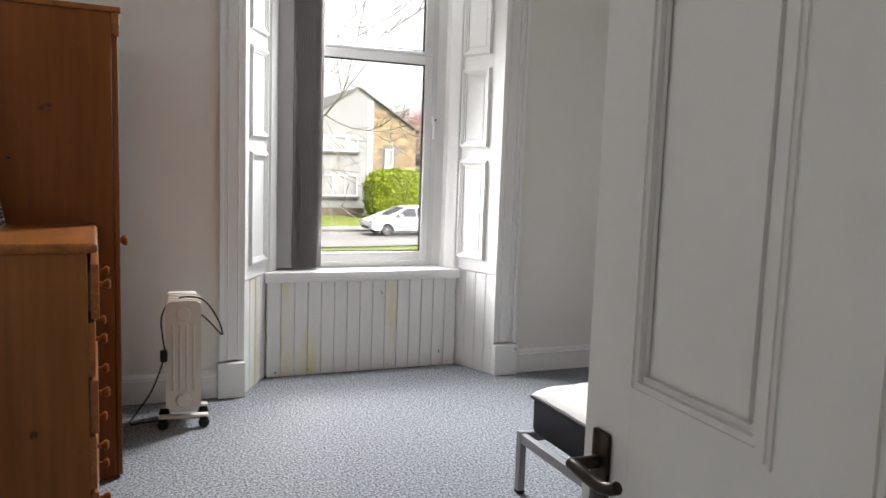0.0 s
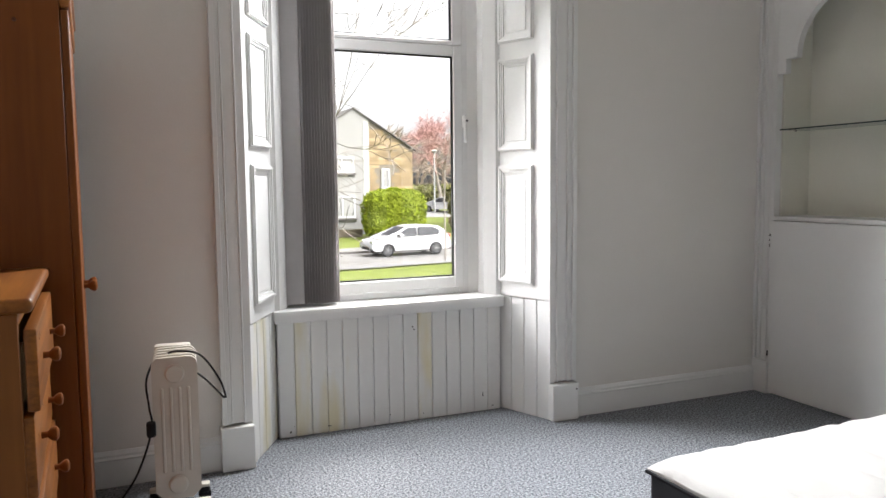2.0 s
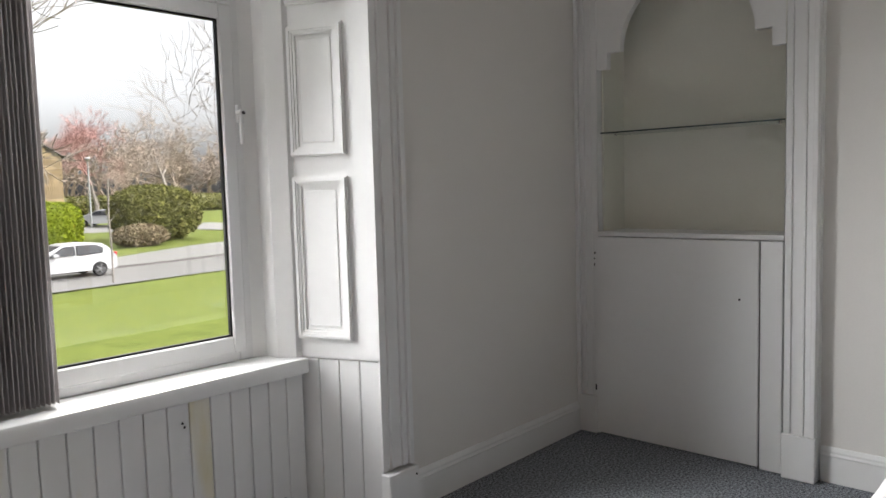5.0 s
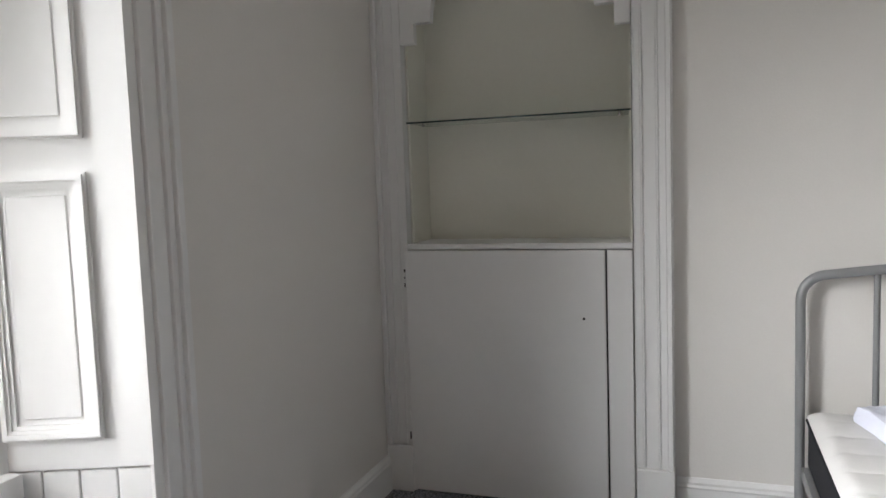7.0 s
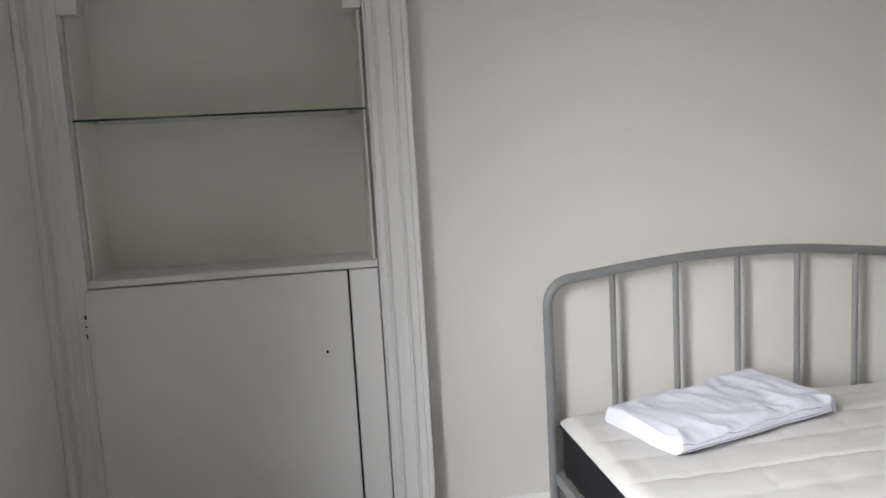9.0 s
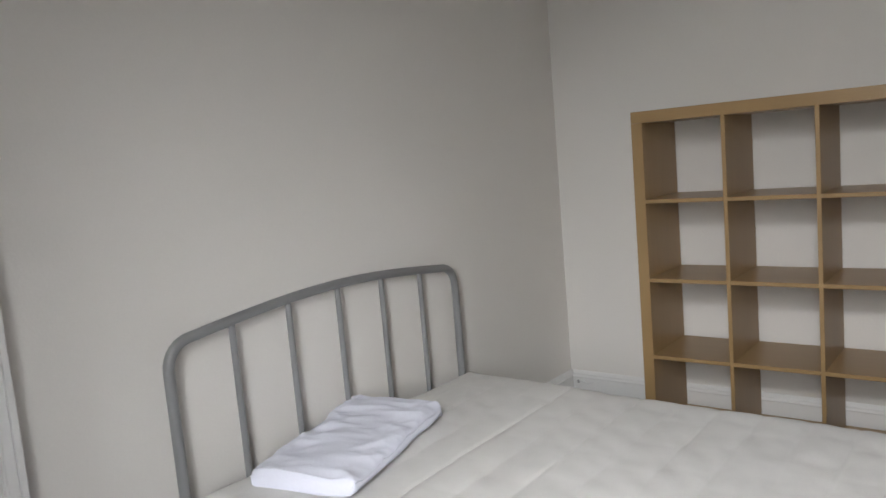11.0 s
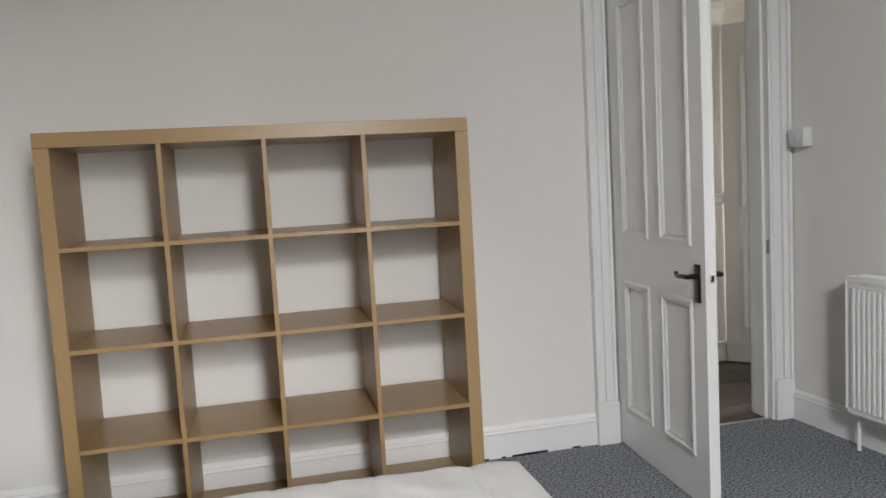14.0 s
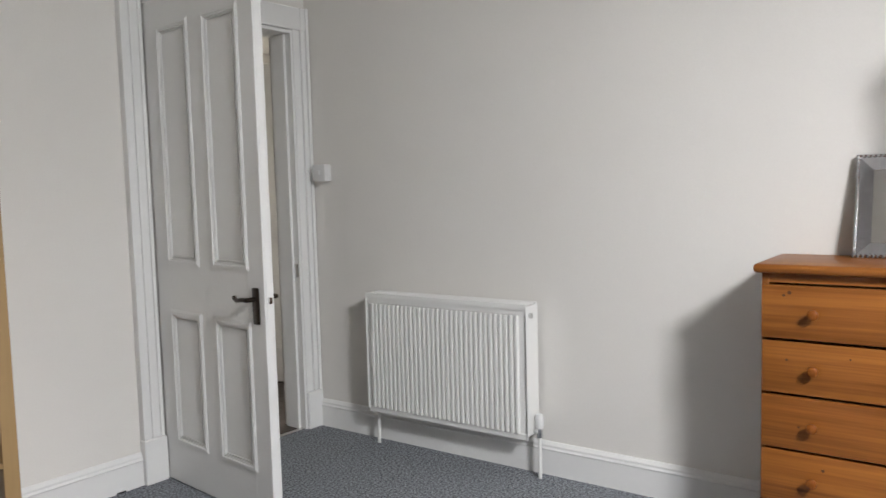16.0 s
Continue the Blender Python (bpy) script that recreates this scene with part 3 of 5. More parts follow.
# ---- door ----
def door_leaf():
    """Built closed along +x from the hinge, then swung open. Room face at +y of the leaf."""
    w, h, th = 0.782, 2.085, 0.042
    t = thing("door_1", "white gloss four-panel door standing open into the room", "door", pose(DOOR_R + 0.006, SOUTH + 0.03, 0.006, 0, 0, 87.5))
    t["kind"] = "structure"
    stile, mid = 0.105, 0.12
    cells = []
    pw = (w - 2 * stile - mid) / 2
    for x in (stile, stile + pw + mid):
        cells.append((x, x + pw, 0.19, 0.757))
        cells.append((x, x + pw, 0.977, 1.96))
    bm = B()
    box(bm, 0, w, 0.008, th - 0.008, 0, h)
    for y0, y1 in ((0, 0.0081), (th - 0.0081, th)):
        for x0, x1 in ((0, stile), (w - stile, w)):
            box(bm, x0, x1, y0, y1, 0, h, 0.001)
        box(bm, stile, w - stile, y0, y1, 0, 0.19)
        box(bm, stile, w - stile, y0, y1, 0.757, 0.977)
        box(bm, stile, w - stile, y0, y1, 1.96, h)
        box(bm, stile + pw, stile + pw + mid, y0, y1, 0.19, 0.757)
        box(bm, stile + pw, stile + pw + mid, y0, y1, 0.977, 1.96)
    part("leaf", bm, GLOSS, t, smooth=False)
    for x0, x1, z0, z1 in cells:
        for s in (0, 1):
            bm = frame_moulding(B(), x0 - 0.012, x1 + 0.012, z0 - 0.012, z1 + 0.012, 0, [(0.006, 0.003), (0.012, 0.006), (0.008, 0.002), (0.01, -0.006)])
            m = Matrix.Translation((0, th, 0)) if s else Matrix.Scale(-1, 4, (0, 1, 0))
            bm.transform(m)
            part("panel_moulding", bm, GLOSS, t, smooth=False)
    for s in (0, 1):
        m = Matrix.Translation((0, th, 0)) if s else Matrix.Scale(-1, 4, (0, 1, 0))
        x = w - 0.05
        bm = box(B(), x - 0.02, x + 0.02, 0, 0.008, 0.765, 0.905, 0.006, 2)
        bm.transform(m)
        hp = part("handle_plate", bm, BRONZE, t, "dark bronze handle plate")
        bm = B()
        cyl(bm, (x, 0.006, 0.862), (x, 0.05, 0.862), 0.009, 14)
        tube(bm, [(x + 0.004, 0.047, 0.862), (x - 0.02, 0.05, 0.863), (x - 0.042, 0.048, 0.86), (x - 0.066, 0.044, 0.857), (x - 0.084, 0.04, 0.862), (x - 0.092, 0.038, 0.867)], 0.0085, 10)
        bm.transform(m)
        part("lever", bm, BRONZE, hp, "dark bronze lever handle")
    bm = box(B(), w - 0.0005, w + 0.0015, 0.008, th - 0.008, 0.78, 0.93)
    part("latch_plate", bm, GLOSS, t, "painted-over latch plate", smooth=False)
    bm = box(B(), w, w + 0.012, 0.014, th - 0.014, 0.845, 0.87, 0.002)
    part("latch", bm, CHROME, t)
    for z in (0.22, 1.03, 1.86):
        bm = cyl(B(), (-0.008, th + 0.002, z - 0.045), (-0.008, th + 0.002, z + 0.045), 0.007, 12)
        part("hinge", bm, GLOSS, t, "painted-over butt hinge")
    return t


door_leaf()
bm = B()
box(bm, DOOR_L, DOOR_L + 0.016, SOUTH - 0.15, SOUTH + 0.02, 0, DOOR_H)
box(bm, DOOR_R - 0.003, DOOR_R, SOUTH - 0.15, SOUTH + 0.02, 0, DOOR_H)
box(bm, DOOR_L + 0.016, DOOR_R - 0.003, SOUTH - 0.15, SOUTH + 0.02, DOOR_H - 0.016, DOOR_H)
box(bm, DOOR_L + 0.016, DOOR_L + 0.03, SOUTH - 0.12, SOUTH - 0.022, 0, DOOR_H - 0.016)
struct("door_frame_1", bm, GLOSS, "white gloss door lining with a stop", "door frame")
part("strike_plate", box(B(), DOOR_L + 0.0155, DOOR_L + 0.018, SOUTH - 0.015, SOUTH + 0.012, 0.82, 0.89), CHROME, bpy.data.objects["door_frame_1"], "steel strike plate", smooth=False)


def arch_y(name, x0, x1, inner_right):
    bm = B()
    w = x1 - x0
    for a, b, d in [(0, 0.18, 0.038), (0.18, 0.42, 0.026), (0.42, 0.5, 0.032), (0.5, 0.84, 0.02), (0.84, 1, 0.026)]:
        if not inner_right:
            a, b = 1 - b, 1 - a
        box(bm, x0 + a * w, x0 + b * w, SOUTH, SOUTH + d, 0.2, DOOR_H + 0.12, 0.002)
    struct(name, bm, GLOSS, "white gloss moulded door architrave", "trim")
    struct(name + "_plinth", box(B(), x0 - 0.002, x1 + 0.002, SOUTH, SOUTH + 0.042, 0, 0.2, 0.004), GLOSS, "white gloss plinth block", "trim")


arch_y("trim_door_west", -3.186, DOOR_L + 0.004, True)
arch_y("trim_door_east", DOOR_R + 0.012, -2.148, False)
struct("trim_door_head", box(B(), -3.185, -2.148, SOUTH, SOUTH + 0.03, DOOR_H + 0.003, DOOR_H + 0.118, 0.004), GLOSS, "white gloss door architrave head", "trim")
struct("threshold", box(B(), DOOR_L + 0.016, DOOR_R - 0.003, SOUTH - 0.016, SOUTH + 0.012, -0.005, 0.006, 0.002), CHROME, "metal threshold strip between carpet and laminate", "threshold")


# hall door seen through the gap
def hall_door():
    t = thing("door_2", "white painted four-panel door across the hall, closed", "door", pose(-3.555, -1.485, 0, 0, 0, 133))
    t["kind"] = "structure"
    part("leaf", box(B(), 0, 0.8, -0.04, 0, 0.004, 2.11, 0.002), GLOSS, t, smooth=False)
    for x0, x1 in ((0.1, 0.35), (0.45, 0.7)):
        for z0, z1 in ((0.22, 0.735), (0.978, 1.93)):
            bm = frame_moulding(B(), x0, x1, z0, z1, 0.0005, [(0.006, 0.008), (0.014, 0.014), (0.01, 0.006)])
            bm.transform(Matrix.Diagonal((1, -1, 1, 1)) @ Matrix.Translation((0, 0.04, 0)))
            part("panel_moulding", bm, GLOSS, t, smooth=False)
            part("panel_moulding", frame_moulding(B(), x0, x1, z0, z1, 0.0005, [(0.006, 0.008), (0.014, 0.014), (0.01, 0.006)]), GLOSS, t, smooth=False)
    return t


# ---- radiator ----
def radiator():
    y0, y1, z0, z1 = 0.05, 0.94, 0.172, 0.766
    ang = math.degrees(math.atan(0.06))
    t = thing("radiator", "white enamelled double panel radiator on the wall", "radiator", pose(west(0) + 0.012, 0, 0, 0, 0, ang))
    d = 0.12
    bm = B()
    n = 32
    wv = (y1 - y0 - 0.06) / n
    pts = []
    yy = y0 + 0.03
    for k in range(n):
        a = yy + k * wv
        pts += [(d - 0.012, a), (d, a + 0.14 * wv), (d, a + 0.56 * wv), (d - 0.012, a + 0.7 * wv)]
    pts = [(d - 0.012, y0 + 0.008)] + pts + [(d - 0.012, y1 - 0.008)]
    lo = [bm.verts.new((x, y, z0 + 0.03)) for x, y in pts]
    hi = [bm.verts.new((x, y, z1 - 0.05)) for x, y in pts]
    for i in range(len(pts) - 1):
        bm.faces.new((lo[i], lo[i + 1], hi[i + 1], hi[i]))
    box(bm, d - 0.02, d - 0.009, y0, y1, z0, z0 + 0.031, 0.004)
    box(bm, d - 0.02, d - 0.009, y0, y1, z1 - 0.051, z1 - 0.02, 0.004)
    part("front_panel", bm, RADW, t, "fluted white front panel")
    part("back_panel", box(B(), 0.01, 0.022, y0 + 0.01, y1 - 0.01, z0, z1 - 0.02, 0.003), RADW, t)
    for y in (y0, y1):
        s = -1 if y == y0 else 1
        part("side_grille", box(B(), 0.012, d - 0.004, min(y, y + s * 0.004), max(y, y + s * 0.004), z0 + 0.02, z1 - 0.008, 0.001), RADW, t)
    g = B()
    box(g, 0.012, 0.022, y0, y1, z1 - 0.012, z1)
    box(g, d - 0.016, d - 0.004, y0, y1, z1 - 0.025, z1)
    m = 60
    for k in range(m):
        a = y0 + (y1 - y0) * k / m
        box(g, 0.02, d - 0.014, a, a + 0.005, z1 - 0.008, z1 - 0.002)
    part("top_grille", g, RADW, t)
    part("end_plug", cyl(B(), (0.085, y1 + 0.003, z1 - 0.05), (0.085, y1 + 0.014, z1 - 0.05), 0.012), CHROME, t, "bleed valve plug")
    for y, nm in ((y0 + 0.012, "pipe"), (y1 + 0.03, "pipe")):
        bm = cyl(B(), (0.06, y, 0), (0.06, y, z0 + 0.02 if nm else 0), 0.0085)
        part("pipe", bm, RADW, t, "white painted supply pipe")
    bm = cyl(B(), (0.06, y1 + 0.03, z0 + 0.01), (0.06, y1 + 0.03, z0 + 0.05), 0.014)
    cyl(bm, (0.06, y1 - 0.005, z0 + 0.035), (0.06, y1 + 0.03, z0 + 0.035), 0.009)
    v = part("valve", bm, CHROME, t, "chrome valve body")
    bm = lathe(B(), [(0.016, 0), (0.019, 0.01), (0.019, 0.05), (0.014, 0.062)], Matrix.Translation((0.06, y1 + 0.03, z0 + 0.05)))
    part("valve_head", bm, UPVC, v, "white thermostatic valve head")
    return t


radiator()


# ---- bed ----
BX0, BX1, BY0, BY1 = -1.43, 0.528, 0.63, 1.985


def bed():
    t = thing("bed_frame", "grey tubular metal double bed frame with a slatted headboard", "bed")
    hx, z0, z1 = 0.552, 0.0, 0.908
    ya, yb, r = BY0 + 0.01, BY1 + 0.02, 0.085
    pts = [(hx, ya, 0.0), (hx, ya, z1 - r)]
    for k in range(1, 9):
        a = math.pi / 2 * k / 8
        pts.append((hx, ya + r - r * math.cos(a), z1 - r + r * math.sin(a)))
    for k in range(1, 12):
        u = k / 12
        pts.append((hx, ya + r + (yb - ya - 2 * r) * u, z1 + 0.045 * math.sin(math.pi * u)))
    for k in range(0, 9):
        a = math.pi / 2 * (1 - k / 8)
        pts.append((hx, yb - r + r * math.cos(a), z1 - r + r * math.sin(a)))
    pts.append((hx, yb, 0.0))
    part("headboard_tube", tube(B(), pts, 0.0165, 14), STEEL, t)
    for k in range(1, 6):
        y = ya + (yb - ya) * k / 6
        u = (y - ya - r) / (yb - ya - 2 * r)
        part("headboard_bar", cyl(B(), (hx, y, 0.22), (hx, y, z1 + 0.045 * math.sin(math.pi * max(0, min(1, u))) - 0.004), 0.0105, 12), STEEL, t)
    part("headboard_rail", cyl(B(), (hx, ya, 0.225), (hx, yb, 0.225), 0.014, 12), STEEL, t)
    for y in (BY0 - 0.004, BY1 + 0.004):
        part("side_rail", box(B(), BX0 - 0.02, hx - 0.012, y - 0.0125, y + 0.0125, 0.205, 0.245, 0.003), STEEL, t)
    part("foot_rail", box(B(), BX0 - 0.045, BX0 - 0.02, BY0 - 0.0165, BY1 + 0.0165, 0.205, 0.245, 0.003), STEEL, t)
    for y in (BY0 - 0.003, BY1 + 0.003):
        lg = part("leg", box(B(), BX0 - 0.048, BX0 - 0.018, y - 0.016, y + 0.016, 0.012, 0.25, 0.003), STEEL, t)
        part("foot", box(B(), BX0 - 0.049, BX0 - 0.017, y - 0.017, y + 0.017, 0, 0.014, 0.003), BLACK, lg, "black plastic foot")
    for k in range(14):
        x = BX0 + 0.06 + k * 0.137
        part("slat", box(B(), x, x + 0.06, BY0 + 0.01, BY1 - 0.01, 0.222, 0.238), BIRCH, t, smooth=False)
    return t


bed()


def mattress():
    t = thing("mattress", "white quilted mattress with dark navy sides, bare", "mattress")
    z0, z1 = 0.24, 0.43

    def rise(x):
        """The mattress stands a little fuller towards the headboard."""
        return 0.028 * (x - BX0) / (BX1 - BX0)

    bm = box(B(), BX0, BX1, BY0, BY1, z0, z1 - 0.022, 0.03, 3)
    for v in bm.verts:
        if v.co.z > z0 + 0.08:
            v.co.z += rise(v.co.x)
    part("side_border", bm, NAVY, t, "dark navy fabric side border")
    bm = B()
    nx, ny = 230, 130
    rows = []
    for i in range(nx + 1):
        row = []
        for j in range(ny + 1):
            u, v = i / nx, j / ny
            x, y = BX0 + (BX1 - BX0) * u, BY0 + (BY1 - BY0) * v
            dx, dy = min(u, 1 - u) * (BX1 - BX0), min(v, 1 - v) * (BY1 - BY0)
            e = min(dx, dy)
            edge = -0.032 * (1 - min(1, e / 0.05)) ** 2
            q = 0.010 * (abs(math.sin(math.pi * x / 0.14)) ** 0.25 - 1) * min(1, e / 0.04)
            stagger = 0.07 if math.floor(x / 0.14) % 2 else 0.0
            q += 0.004 * (abs(math.sin(math.pi * (y + stagger) / 0.21)) ** 0.2 - 1) * min(1, e / 0.04)
            w = 0.0045 * noise.noise((x * 14 + y * 8, y * 9 - x * 4, 0)) + 0.008 * noise.noise((x * 2, y * 2, 3))
            row.append(bm.verts.new((x, y, z1 + rise(x) + edge + q + w)))
        rows.append(row)
    for i in range(nx):
        for j in range(ny):
            bm.faces.new((rows[i][j], rows[i + 1][j], rows[i + 1][j + 1], rows[i][j + 1]))
    rim = [rows[i][0] for i in range(nx)] + [rows[nx][j] for j in range(ny)] + [rows[i][ny] for i in range(nx, 0, -1)] + [rows[0][j] for j in range(ny, 0, -1)]
    low_rim = [bm.verts.new((v.co.x, v.co.y, z1 + rise(v.co.x) - 0.038)) for v in rim]
    for k in range(len(rim)):
        bm.faces.new((rim[k], rim[(k + 1) % len(rim)], low_rim[(k + 1) % len(rim)], low_rim[k]))
    part("quilted_top", bm, TICKING, t, "white quilted top panel")
    pts = [(x, y, z1 - 0.045 + rise(x)) for x, y in ((BX0, BY0), (BX1, BY0), (BX1, BY1), (BX0, BY1), (BX0, BY0))]
    part("piping", tube(B(), pts, 0.006, 8), NAVY, t, "dark piped edge")
    return t


mattress()


def folded_sheet():
    """A bed protector folded into a soft slab: thick rounded fold at one end, loose layers at the other."""
    L, W = 0.63, 0.36
    n, k = 110, 120
    bm = B()
    rings = []
    for i in range(n + 1):
        u = i / n
        x = -L / 2 + L * u
        thick = 0.062 + 0.018 * u
        end = min(1.0, (1 - u) * L / 0.035, u * L / 0.012 + 0.25)
        thick *= math.sqrt(max(0.02, 1 - (1 - end) ** 2))
        ring = []
        for j in range(k):
            a = 2 * math.pi * j / k
            c, s = math.cos(a), math.sin(a)
            yy = math.copysign(abs(c) ** 0.35, c) * (W / 2 - 0.012 * (1 - end) + 0.01 * noise.noise((x * 6, c, 2)))
            up = (math.copysign(abs(s) ** 0.5, s) + 1) / 2
            wr = 0.014 * noise.noise((x * 6, yy * 7, 1.0)) - 0.018 * abs(noise.noise((x * 8 + yy * 5, yy * 8 - x * 4, 4.0))) - 0.009 * abs(noise.noise((x * 18 + yy * 6, yy * 14, 7.0)))
            layer = 0.006 * (1 if (up * 3) % 1 > 0.85 and abs(s) < 0.75 else 0)
            ring.append(bm.verts.new((x + 0.008 * noise.noise((yy * 9, up * 3, u)), yy - math.copysign(layer, c), 0.002 + up * thick + (wr if up > 0.6 else 0) * end)))
        rings.append(ring)
    for p, q in zip(rings, rings[1:]):
        for j in range(k):
            bm.faces.new((p[j], p[(j + 1) % k], q[(j + 1) % k], q[j]))
    bm.faces.new(rings[0][::-1])
    bm.faces.new(rings[-1])
    ob = new("folded_sheet", mesh("folded_sheet", bm, LINEN, True))
    ob.matrix_world = pose(0.335, 1.515, 0.452, 0, -0.8, -76)
    return tagged(ob, "folded white quilted bed protector lying on the mattress", "bedding")


folded_sheet()


# ---- pine chest of drawers ----
def knob(bm, x, y, z, s=1.0):
    m = Matrix.Translation((x, y, z)) @ Matrix.Rotation(math.pi / 2, 4, "Y")
    return lathe(bm, [(0.008 * s, 0), (0.007 * s, 0.012 * s), (0.013 * s, 0.018 * s), (0.0165 * s, 0.025 * s), (0.0155 * s, 0.031 * s), (0.009 * s, 0.035 * s)], m, 18)


TILT = math.degrees(math.atan(0.04))


def chest():
    """Local: +x is the front, y runs from the south end."""
    t = thing("chest_of_drawers", "orange varnished pine chest of drawers with round wooden knobs", "chest of drawers", pose(-2.978, 1.945, 0, 0, 0, TILT))
    d, w, h = 0.40, 0.62, 1.0
    part("top", box(B(), -d - 0.005, 0.028, -0.022, w + 0.02, h - 0.03, h, 0.012, 3), PINE_H, t)
    bm = B()
    box(bm, -d, -0.002, 0, 0.022, 0, h - 0.031, 0.002)
    part("side_panel", bm, PINE_PALE_SHADED, t)
    part("side_panel", box(B(), -d, -0.002, w - 0.022, w, 0, h - 0.031, 0.002), PINE_PALE_SHADED, t)
    part("back_panel", box(B(), -d, -d + 0.008, 0.022, w - 0.022, 0.03, h - 0.031), PINE_PALE_SHADED, t, smooth=False)
    part("plinth", box(B(), -0.03, -0.012, 0.022, w - 0.022, 0, 0.06), PINE_H, t, smooth=False)
    part("rail", box(B(), -0.06, -0.004, 0.022, w - 0.022, h - 0.06, h - 0.031), PINE_H, t, smooth=False)
    n = 5
    dh = (h - 0.06 - 0.055) / n
    pull = [0.012, 0.0, 0.006, 0.0, 0.004]
    rk = random.Random(12)
    for k in range(n):
        z0 = 0.055 + k * dh + 0.004
        z1 = 0.055 + (k + 1) * dh - 0.005
        o = pull[n - 1 - k]
        f = part("drawer", box(B(), -0.018 + o + 0.012, 0.006 + o + 0.012, 0.006, w - 0.006, z0, z1, 0.005, 2), PINE_H, t, "pine drawer front")
        bm = B()
        box(bm, -d + 0.03, -0.006 + o, 0.03, 0.042, z0 + 0.02, z1 - 0.03)
        box(bm, -d + 0.03, -0.006 + o, w - 0.042, w - 0.03, z0 + 0.02, z1 - 0.03)
        box(bm, -d + 0.03, -0.006 + o, 0.042, w - 0.042, z0 + 0.02, z0 + 0.026)
        part("drawer_box", bm, BIRCH, f, "pale unvarnished drawer box", smooth=False)
        for _ in range(2):
            y, z, r = rk.uniform(0.04, w - 0.04), rk.uniform(z0 + 0.02, z1 - 0.02), rk.uniform(0.003, 0.006)
            part("knot", cyl(B(), (0.0172 + o, y, z), (0.0184 + o, y, z), r, 14), KNOT, f, "dark pine knot")
        for y in (0.16, w - 0.16):
            part("knob", knob(B(), 0.018 + o, y, (z0 + z1) / 2), PINE, f, "turned pine knob")
    for y, z, r in ((-0.15, 0.43, 0.011), (-0.28, 0.76, 0.007), (-0.19, 0.11, 0.012), (-0.13, 0.12, 0.012), (-0.03, 0.37, 0.006)):
        part("knot", box(B(), y - r, y + r, -0.0006, 0.001, z - r * 0.8, z + r * 0.8, r * 0.7, 2), KNOT, t, "dark pine knot")
    return t


chest()


# ---- pine wardrobe ----
def wardrobe():
    t = thing("wardrobe", "tall orange varnished pine wardrobe, doors shut", "wardrobe", pose(-2.897, 2.6, 0, 0, 0, TILT))
    d, w, h = 0.50, 0.76, 1.80
    part("side_panel", box(B(), -d, -0.022, 0, 0.02, 0, h - 0.02, 0.002), PINE, t)
    part("side_panel", box(B(), -d, -0.022, w - 0.02, w, 0, h - 0.02, 0.002), PINE, t)
    part("top", box(B(), -d - 0.004, 0.012, -0.012, w + 0.012, h - 0.02, h, 0.005, 2), PINE_H, t)
    part("cornice", box(B(), -0.02, 0.006, -0.006, w + 0.006, h - 0.1, h - 0.02, 0.004), PINE_H, t)
    part("back_panel", box(B(), -d, -d + 0.006, 0.02, w - 0.02, 0.05, h - 0.02), PINE, t, smooth=False)
    part("plinth", box(B(), -0.04, -0.022, 0.02, w - 0.02, 0, 0.06), PINE_H, t, smooth=False)
    for k in (0, 1):
        y0 = 0.002 + k * (w / 2)
        dd = part("door", box(B(), -0.02, 0.0, y0, y0 + w / 2 - 0.004, 0.012, h - 0.104, 0.004, 2), PINE, t, "plain pine door")
        part("knob", knob(B(), 0.0, w / 2 + (-0.045 if k == 0 else 0.045), 0.9, 1.15), PINE, dd, "turned pine knob")
    for y, z, r in ((-0.255, 1.42, 0.009), (-0.23, 1.43, 0.01), (-0.36, 1.24, 0.008), (-0.13, 1.66, 0.005), (-0.1, 0.85, 0.005), (-0.41, 1.55, 0.004), (-0.3, 1.08, 0.005)):
        part("knot", box(B(), y - r, y + r, -0.0006, 0.001, z - r, z + r * 0.8, r * 0.7, 2), KNOT, t, "dark pine knot")
    return t


wardrobe()


